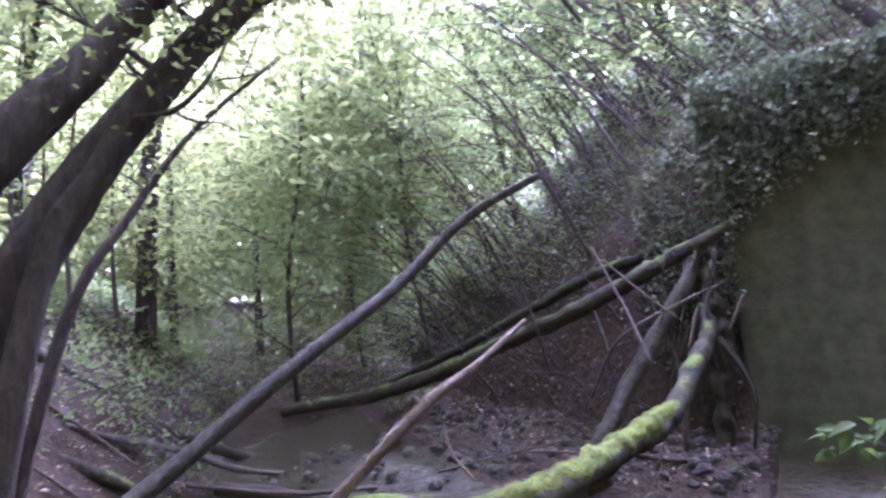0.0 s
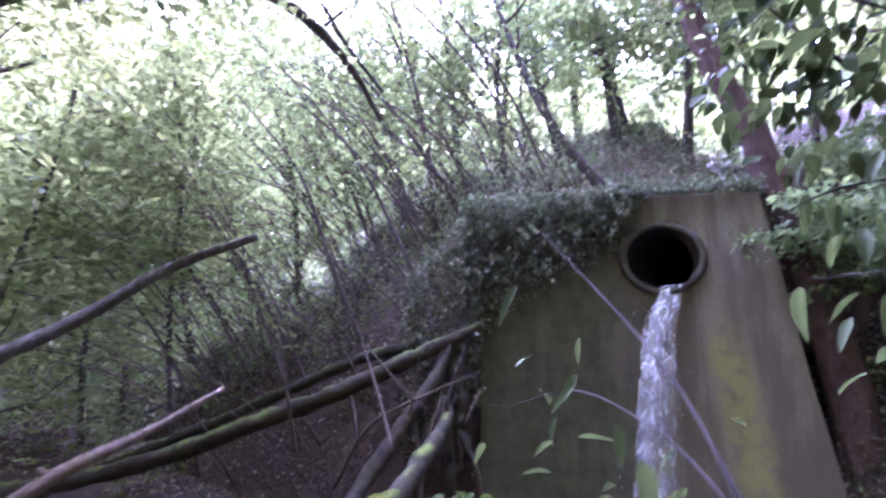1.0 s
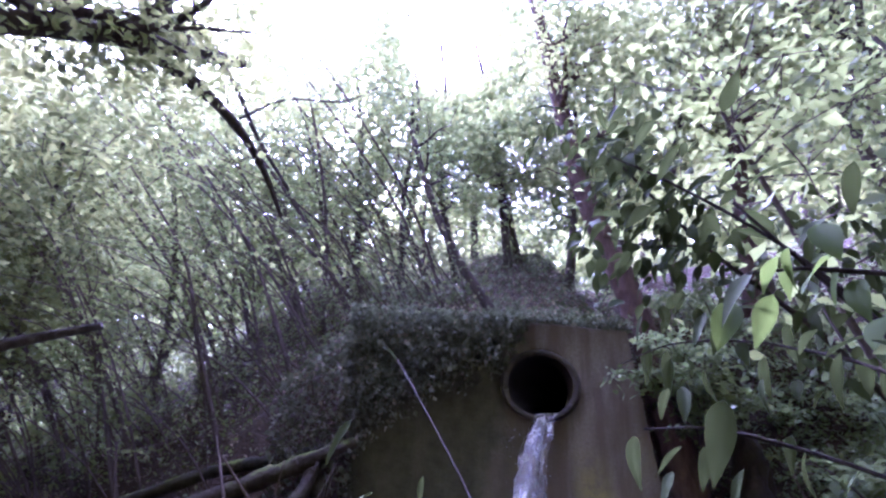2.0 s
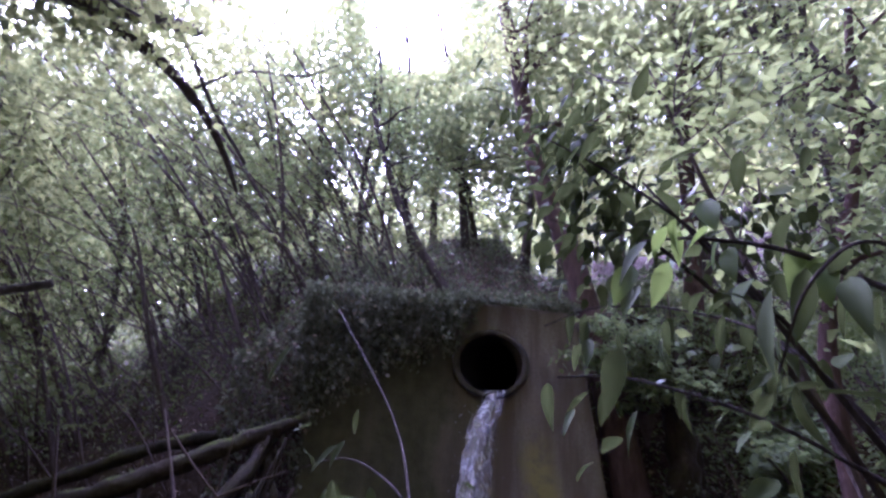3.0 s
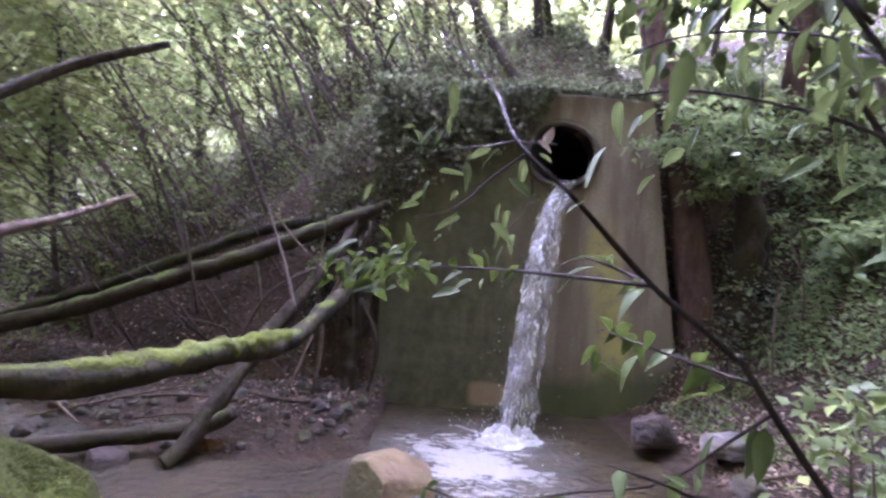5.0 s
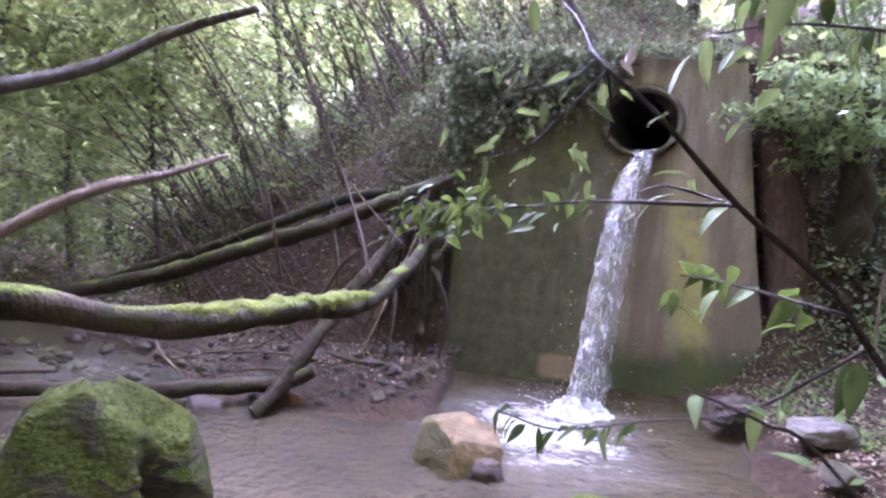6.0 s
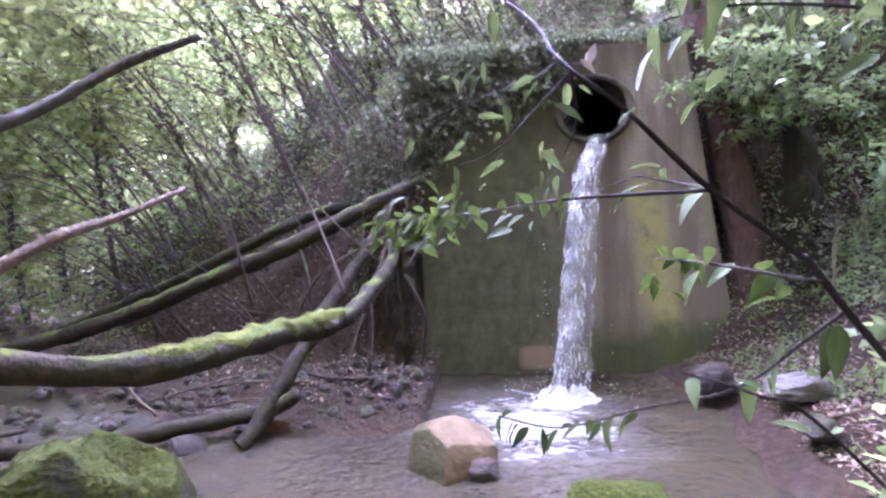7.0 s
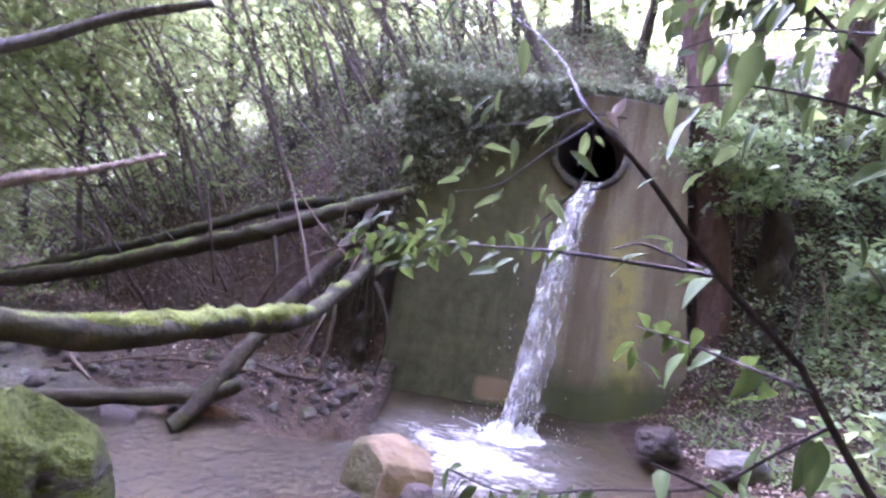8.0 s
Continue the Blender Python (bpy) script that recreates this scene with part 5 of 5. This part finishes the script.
def gravel_mesh(at, seed):
    rs = np.random.default_rng(seed)
    n = len(at)
    octa = np.array([(1, 0, 0), (-1, 0, 0), (0, 1, 0), (0, -1, 0), (0, 0, 1), (0, 0, -1)], float)
    tri = np.array([(0, 2, 4), (2, 1, 4), (1, 3, 4), (3, 0, 4), (2, 0, 5), (1, 2, 5), (3, 1, 5), (0, 3, 5)])
    size = rs.uniform(0.006, 0.022, (n, 1, 3)) * [1, 1, 0.7]
    verts = at[:, None] + (octa[None] + rs.normal(0, 0.25, (n, 6, 3))) * size
    return triangles("gravel", verts.reshape(-1, 3), (tri[None] + 6 * np.arange(n)[:, None, None]).reshape(-1, 3), STONE)


tagged(new("gravel", gravel_mesh(gravel, 65)), "small wet gravel along the stream", "gravel", kind="stuff")


def bush(name, mid, size, leaves, leaf, mat, label, seed, stems=9, low=0.6):
    """A shrub: thin stems from one root and leaves about their ends."""
    rs = np.random.default_rng(seed)
    root = np.array([mid[0], mid[1], gz(mid[0], mid[1])])
    ob = thing(name, root, label, "shrub")
    seats = []
    for _ in range(stems):
        end = np.array(mid) - root + rs.normal(0, 0.45, 3) * size
        pts = [np.zeros(3), end * 0.45 + rs.normal(0, 0.06, 3), end]
        seats += [end * f + rs.normal(0, 0.05, 3) for f in (low, 0.5 * (1 + low), 1.0, 1.05)]
        piece("stem", tube_mesh("stem", pts, [0.014, 0.009, 0.004], BARK_THIN, sides=5, steps=4), ob)
    seats = np.array(seats)
    n = leaves // 7
    c = np.repeat(seats[rs.integers(0, len(seats), n)] + rs.normal(0, 0.32, (n, 3)) * size, 7, 0)
    piece("foliage", leaf_mesh("foliage", c + rs.normal(0, 0.05, c.shape), leaf, mat, rs, wide=0.55), ob)
    return ob


def layered_shrub(root, ends, leaf, mat, label, seed, per=26):
    """A spreading shrub: arching stems, each with flat sprays of broad leaves along its outer half."""
    rs = np.random.default_rng(seed)
    root = np.array(root, float)
    ob = thing("shrub", root, label, "shrub")
    at = []
    for end in ends:
        e = np.array(end) - root
        pts = [np.zeros(3), e * [0.25, 0.25, 0.6], e * [0.65, 0.65, 1.02], e]
        piece("stem", tube_mesh("stem", pts, [0.016, 0.011, 0.007, 0.003], BARK_THIN, sides=5, steps=5), ob)
        line = curve(pts, 8)[8:]
        for p in line[rs.integers(0, len(line), 5)]:
            a = rs.uniform(0, 2 * math.pi)
            tip = p + np.array([math.cos(a) * 0.30, math.sin(a) * 0.30, rs.normal(0.02, 0.08)])
            f = rs.uniform(0, 1, per)[:, None]
            at.append(p + (tip - p) * f + rs.normal(0, 1, (per, 3)) * [0.09, 0.09, 0.035] - np.array([0, 0, 0.10]) * f ** 2)
    piece("foliage", leaf_mesh("foliage", np.concatenate(at), leaf, mat, rs, wide=0.62, flat=0.72, droop=0.3), ob)
    return ob


rs = np.random.default_rng(171)
layered_shrub((3.35, -0.05, 1.9), [(rs.uniform(2.5, 3.7), rs.uniform(-0.65, 0.15), rs.uniform(2.35, 3.05)) for _ in range(15)], 0.085, LEAF_LIT_BUSH, "pale green broad-leaved shrub spreading over the stump and wall edge", 71)
layered_shrub((4.1, 0.5, gz(4.1, 0.5)), [(q, w, gz(q, w) + rs.uniform(0.15, 0.65)) for q, w in zip(rs.uniform(3.4, 5.0, 16), rs.uniform(-0.2, 1.2, 16))], 0.08, LEAF_LIT_BUSH, "pale green shrub with layered leaves on the eastern bank", 72)
layered_shrub((5.2, 0.3, gz(5.2, 0.3)), [(q, w, gz(q, w) + rs.uniform(0.15, 0.6)) for q, w in zip(rs.uniform(4.6, 6.6, 18), rs.uniform(-0.8, 1.2, 18))], 0.08, LEAF_LIT_BUSH, "spreading shrub among ivy on the eastern slope", 73)
layered_shrub((4.35, -0.75, gz(4.35, -0.75)), [(4.35 + rs.normal(0, 0.25), -0.75 + rs.normal(0, 0.2), gz(4.35, -0.75) + rs.uniform(0.35, 0.6)) for _ in range(5)], 0.15, LEAF_LIT_BUSH, "low plant with large pale leaves on the leafy bank", 75, per=8)
# dead sticks standing and lying on the eastern bank
for pts in ([(3.95, -0.55, 0.72), (3.98, -0.5, 1.4), (3.88, -0.42, 1.85), (3.86, -0.35, 2.1)], [(3.55, -0.8, 0.55), (3.58, -0.72, 1.1), (3.62, -0.7, 1.5)], [(3.2, -1.1, 0.40), (3.5, -1.4, 0.55), (3.9, -1.6, 0.78)], [(4.6, -1.2, 1.15), (4.9, -0.9, 1.5), (5.3, -0.7, 1.75)], [(2.5, -1.9, 0.12), (2.9, -2.1, 0.32), (3.3, -2.2, 0.5)]):
    log("fallen_branch", pts, [0.012, 0.011, 0.006], BARK_PALE, "thin dead stick on the leafy eastern bank", rough=0.15, sides=6, category="branch", scale=14)
# bank shrub higher up
bush("shrub", (4.6, -1.6, 2.9), (0.6, 0.6, 0.6), 2200, 0.065, LEAF_SHADE, "green shrub high on the eastern bank", 74)
tree("bank_tree", [(3.7, -2.0, gz(3.7, -2.0) - 0.1), (3.65, -2.0, 2.3), (3.72, -2.1, 2.97), (3.9, -2.3, 3.8), (4.0, -2.5, 5.2)], 0.075, 0.03, 2200, 0.075, LEAF_SHADE, BARK_RED, "slim dark tree on the eastern bank", 76, limbs=7, reach=1.2, first=0.5)
tree("bank_tree", [(4.6, -2.3, gz(4.6, -2.3) - 0.1), (4.45, -2.35, 2.6), (4.41, -2.40, 3.3), (4.15, -2.4, 4.2), (3.8, -2.3, 5.0)], 0.04, 0.015, 1200, 0.075, LEAF_SHADE, BARK, "crooked thin tree on the eastern bank", 77, limbs=6, reach=1.0, first=0.5)


# ---- the shrub in front of the camera ----
def blade_mesh(name, mat, curl, seed):
    """One pointed leaf, folded along its midrib and drooping at the tip; one unit long along +x."""
    rs = np.random.default_rng(seed)
    rows = 8
    verts, faces = [], []
    for k in range(rows + 1):
        t = k / rows
        w = 0.185 * (math.sin(math.pi * t ** 0.8) ** 0.9) * (1 - 0.25 * t) + 0.004
        z = -curl * t * t
        wob = 0.012 * math.sin(9 * t + seed)
        verts += [(t, w + wob * 0.4, z + 0.28 * w + wob), (t, 0.5 * w, z + 0.10 * w), (t, 0, z), (t, -0.5 * w, z + 0.10 * w), (t, -w + wob * 0.4, z + 0.28 * w - wob)]
    for k in range(rows):
        for j in range(4):
            a = k * 5 + j
            faces.append((a, a + 1, a + 6, a + 5))
    return mesh_from(name, verts, faces, mat)


LEAF_FRESH = leaf_material("leaf_fresh", [(0.0, (0.032, 0.051, 0.011)), (0.6, (0.050, 0.076, 0.016)), (1.0, (0.081, 0.111, 0.024))], 0.45, 0.7, (0.153, 0.212, 0.040), 0.05)
FRESH = [blade_mesh("leaf", LEAF_FRESH, c, 10 + k) for k, c in enumerate((0.2, 0.35))]
for me in FRESH:  # broader blades
    for v in me.vertices:
        v.co.y *= 1.5
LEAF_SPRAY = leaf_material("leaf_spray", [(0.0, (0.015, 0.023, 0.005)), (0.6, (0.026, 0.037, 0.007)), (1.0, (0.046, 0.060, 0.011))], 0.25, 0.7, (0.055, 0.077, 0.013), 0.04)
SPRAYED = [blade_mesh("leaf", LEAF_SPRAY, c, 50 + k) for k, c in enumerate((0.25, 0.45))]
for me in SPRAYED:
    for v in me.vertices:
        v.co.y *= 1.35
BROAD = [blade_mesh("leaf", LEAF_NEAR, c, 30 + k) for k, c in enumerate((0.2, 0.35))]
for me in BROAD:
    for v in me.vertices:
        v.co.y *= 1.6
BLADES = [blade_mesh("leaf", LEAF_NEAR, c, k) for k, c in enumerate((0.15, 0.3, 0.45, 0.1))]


def near_branch(name, label, stems, leaf_runs, seed, blades=BLADES):
    """Stems as parts and single leaves along them. A run: the line, how many, the leaf's length, how far it hangs."""
    rs = np.random.default_rng(seed)
    base = np.array(stems[0][0][0])
    ob = thing(name, base, label, "shrub")
    arms = []
    for pts, r in stems:
        arm = piece("stem", tube_mesh("stem", [np.array(p) - base for p in pts], r, BARK_TWIG, sides=7, rough=0.2, steps=6, scale=40), ob)
        arms.append((arm, curve(pts, 8)))
    for pts, count, size, hang, scat, *own in leaf_runs:
        kinds = own[0] if own else blades
        line = curve(pts, 8)
        for j in range(count):
            f = (j + rs.uniform(0.1, 0.9)) / count * (len(line) - 1)
            i = min(int(f), len(line) - 2)
            p = line[i] + (line[i + 1] - line[i]) * (f - i) + rs.normal(0, scat, 3)
            way = (line[i + 1] - line[i]) / (np.linalg.norm(line[i + 1] - line[i]) + 1e-9)
            side = np.cross(way, (0, 0, 1.0))
            d = way * rs.uniform(0.1, 0.8) + side * (1 if j % 2 else -1) * rs.uniform(0.3, 1.0) + np.array([0, 0, -hang]) + rs.normal(0, 0.25, 3)
            d = Vector(d).normalized()
            q = d.to_track_quat("X", "Z").to_matrix().to_4x4()
            s = size * rs.uniform(0.7, 1.2)
            leaf = new("leaf", kinds[int(rs.integers(0, len(kinds)))])
            leaf.parent = min(arms, key=lambda q: np.linalg.norm(q[1] - p, axis=1).min())[0]
            leaf.matrix_basis = Matrix.Translation(Vector(p - base)) @ q @ pose(0, 0, 0, rs.uniform(-45, 45), 0, 0) @ Matrix.Diagonal((s, s * rs.uniform(0.8, 1.1), s, 1))
    return ob


SH_A = [(1.45, -4.95, 0.05), (1.16, -4.88, 0.98), (0.92, -4.75, 1.42), (0.86, -4.77, 1.48), (0.77, -4.80, 1.54), (0.69, -4.82, 1.61), (0.64, -4.80, 1.66), (0.62, -4.68, 1.75), (0.54, -4.46, 1.90)]
SH_B = [(0.77, -4.80, 1.54), (0.66, -4.68, 1.54), (0.56, -4.49, 1.53), (0.37, -4.26, 1.52)]
SH_B2 = [(0.77, -4.80, 1.54), (0.76, -4.75, 1.55), (0.73, -4.72, 1.56), (0.70, -4.73, 1.55)]
SH_C = [(0.92, -4.75, 1.42), (0.89, -4.74, 1.39), (0.82, -4.74, 1.34), (0.74, -4.71, 1.31), (0.65, -4.69, 1.28), (0.58, -4.68, 1.29)]
SH_D = [(1.16, -4.88, 0.98), (0.91, -4.76, 1.29), (0.83, -4.76, 1.34), (0.75, -4.78, 1.37)]
SH_D2 = [(0.89, -4.76, 1.45), (0.83, -4.62, 1.46), (0.84, -4.45, 1.45)]
SH_F = [(0.65, -4.80, 1.65), (0.63, -4.70, 1.64), (0.59, -4.59, 1.61), (0.54, -4.53, 1.60)]
SH_M = [(0.64, -4.80, 1.66), (0.63, -4.62, 1.69), (0.57, -4.45, 1.71), (0.48, -4.43, 1.68)]
SH_N = [(0.65, -4.80, 1.65), (0.69, -4.60, 1.63), (0.68, -4.45, 1.59), (0.62, -4.44, 1.54)]
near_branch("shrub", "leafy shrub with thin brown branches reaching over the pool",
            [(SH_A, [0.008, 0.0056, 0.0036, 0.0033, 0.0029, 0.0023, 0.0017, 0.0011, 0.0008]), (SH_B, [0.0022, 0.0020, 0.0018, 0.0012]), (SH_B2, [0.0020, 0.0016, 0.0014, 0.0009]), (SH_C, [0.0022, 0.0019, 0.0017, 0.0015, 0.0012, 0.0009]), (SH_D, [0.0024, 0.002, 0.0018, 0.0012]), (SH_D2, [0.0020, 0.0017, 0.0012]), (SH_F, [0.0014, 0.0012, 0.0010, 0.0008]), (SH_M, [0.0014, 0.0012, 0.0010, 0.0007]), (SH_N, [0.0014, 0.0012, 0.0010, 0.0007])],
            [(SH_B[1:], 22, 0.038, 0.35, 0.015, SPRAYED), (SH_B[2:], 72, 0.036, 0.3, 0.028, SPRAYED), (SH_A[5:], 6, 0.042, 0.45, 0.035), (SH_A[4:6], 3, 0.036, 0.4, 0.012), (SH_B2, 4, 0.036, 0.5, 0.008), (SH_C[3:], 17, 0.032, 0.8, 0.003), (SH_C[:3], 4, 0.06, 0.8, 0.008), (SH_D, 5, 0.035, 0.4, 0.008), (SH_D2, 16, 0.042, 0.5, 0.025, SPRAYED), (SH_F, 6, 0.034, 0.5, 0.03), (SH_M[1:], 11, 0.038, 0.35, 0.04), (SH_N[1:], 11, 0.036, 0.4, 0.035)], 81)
SH_E = [(1.63, -5.37, 0.03), (1.43, -5.21, 0.82), (1.34, -4.96, 1.22), (1.29, -4.76, 1.44), (1.27, -4.69, 1.58), (1.22, -4.61, 1.72), (1.13, -4.54, 1.93), (1.01, -4.45, 2.17)]
SH_E2 = [(1.23, -4.63, 1.69), (1.13, -4.51, 1.79), (0.99, -4.40, 1.85), (0.89, -4.35, 1.85)]
SH_E3 = [(1.30, -4.81, 1.39), (1.41, -4.57, 1.52), (1.54, -4.37, 1.57)]
SH_H = [(1.15, -4.55, 1.91), (1.08, -4.46, 2.09), (0.99, -4.35, 2.25), (0.90, -4.28, 2.35)]
SH_G = [(1.14, -4.79, 1.86), (1.04, -4.79, 1.93), (0.98, -4.77, 1.89), (0.95, -4.75, 1.81)]
SH_K = [(1.26, -4.67, 1.61), (1.21, -4.49, 1.89), (1.14, -4.33, 1.99), (1.02, -4.23, 2.01), (0.92, -4.20, 1.97)]
SH_L = [(1.21, -4.49, 1.89), (1.24, -4.39, 1.93), (1.32, -4.33, 1.91)]
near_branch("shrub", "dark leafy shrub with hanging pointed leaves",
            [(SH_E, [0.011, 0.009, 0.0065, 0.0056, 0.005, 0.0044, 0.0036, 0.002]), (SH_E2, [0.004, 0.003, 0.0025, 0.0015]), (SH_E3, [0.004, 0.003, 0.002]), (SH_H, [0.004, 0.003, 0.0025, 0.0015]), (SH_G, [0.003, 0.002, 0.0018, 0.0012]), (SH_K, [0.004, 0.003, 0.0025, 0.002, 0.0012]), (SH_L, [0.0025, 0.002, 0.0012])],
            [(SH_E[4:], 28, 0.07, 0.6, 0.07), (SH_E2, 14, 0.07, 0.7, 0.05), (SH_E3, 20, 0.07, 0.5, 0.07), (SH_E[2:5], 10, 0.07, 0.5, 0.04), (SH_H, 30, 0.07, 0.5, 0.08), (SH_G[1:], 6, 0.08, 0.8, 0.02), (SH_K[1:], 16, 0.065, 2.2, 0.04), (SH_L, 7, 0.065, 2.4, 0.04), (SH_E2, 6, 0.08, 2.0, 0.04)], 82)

SH_P = [(1.53, -5.49, 0.03), (1.46, -5.25, 0.93), (1.32, -4.86, 1.69), (1.16, -4.63, 1.97), (1.05, -4.55, 2.03), (0.95, -4.54, 2.02)]
near_branch("shrub", "slender shrub with broad fresh green leaves hanging from its tip", [(SH_P, [0.010, 0.008, 0.006, 0.004, 0.003, 0.0015])], [(SH_P[3:], 14, 0.068, 1.1, 0.03), (SH_P[2:4], 5, 0.065, 0.9, 0.03)], 83, FRESH)
# the sky's glint on two leaves, put into a near-white colour
SHEEN, n_, l_, p_ = material("leaf_glint")
l_.new(ramp(n_, l_, tex_noise(n_, l_, place(n_), 60, 4), [(0.3, (0.52, 0.52, 0.50)), (0.7, (0.70, 0.70, 0.68))]), p_.inputs["Base Color"])
p_.inputs["Roughness"].default_value = 0.3
PALE = [blade_mesh("leaf", SHEEN, 0.1, 21)]
near_branch("twig", "bare twig carrying two wet leaves, sky glint put into their pale colour", [([(0.64, -4.80, 1.66), (0.656, -4.763, 1.667), (0.684, -4.763, 1.667)], [0.0012, 0.001, 0.0008])], [([(0.656, -4.763, 1.667), (0.684, -4.763, 1.667)], 2, 0.030, 0.1, 0.002)], 84, PALE)

ST = [(2.55, -3.75, gz(2.55, -3.75) - 0.02), (2.44, -3.56, 1.27), (2.14, -3.34, 2.17), (1.73, -3.15, 2.72), (1.46, -3.06, 3.12), (1.30, -3.06, 3.32)]
ST2 = [(2.14, -3.34, 2.17), (2.19, -3.15, 2.53), (2.34, -3.11, 2.73), (2.48, -3.16, 2.83)]
ST3 = [(1.73, -3.15, 2.72), (1.54, -3.00, 2.77), (1.37, -2.95, 2.82)]
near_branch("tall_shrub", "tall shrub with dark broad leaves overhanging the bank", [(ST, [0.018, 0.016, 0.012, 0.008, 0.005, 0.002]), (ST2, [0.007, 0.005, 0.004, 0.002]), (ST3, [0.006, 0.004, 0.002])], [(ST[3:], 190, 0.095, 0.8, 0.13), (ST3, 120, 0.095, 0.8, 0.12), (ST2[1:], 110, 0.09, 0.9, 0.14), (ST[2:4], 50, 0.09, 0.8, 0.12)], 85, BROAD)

# a taller shrub behind it, dark against the light
tree("tall_shrub", [(2.75, -3.3, gz(2.75, -3.3) - 0.05), (2.65, -3.2, 1.3), (2.45, -3.05, 2.3), (2.2, -2.95, 3.2), (2.0, -2.9, 3.9)], 0.03, 0.008, 1300, 0.075, LEAF_SHADE, BARK_THIN, "tall dark shrub overhanging the eastern bank", 91, limbs=10, reach=1.0, first=0.6, spread=0.22, category="shrub", clump=7)

bush("shrub", (2.15, -3.75, 0.95), (0.38, 0.35, 0.30), 420, 0.08, LEAF_SHADE, "low shrub at the foot of the eastern bank", 93, stems=8)
bush("shrub", (2.5, -3.1, 0.75), (0.3, 0.3, 0.25), 380, 0.08, LEAF_SHADE, "low green shrub on the leafy bank", 94, stems=7)
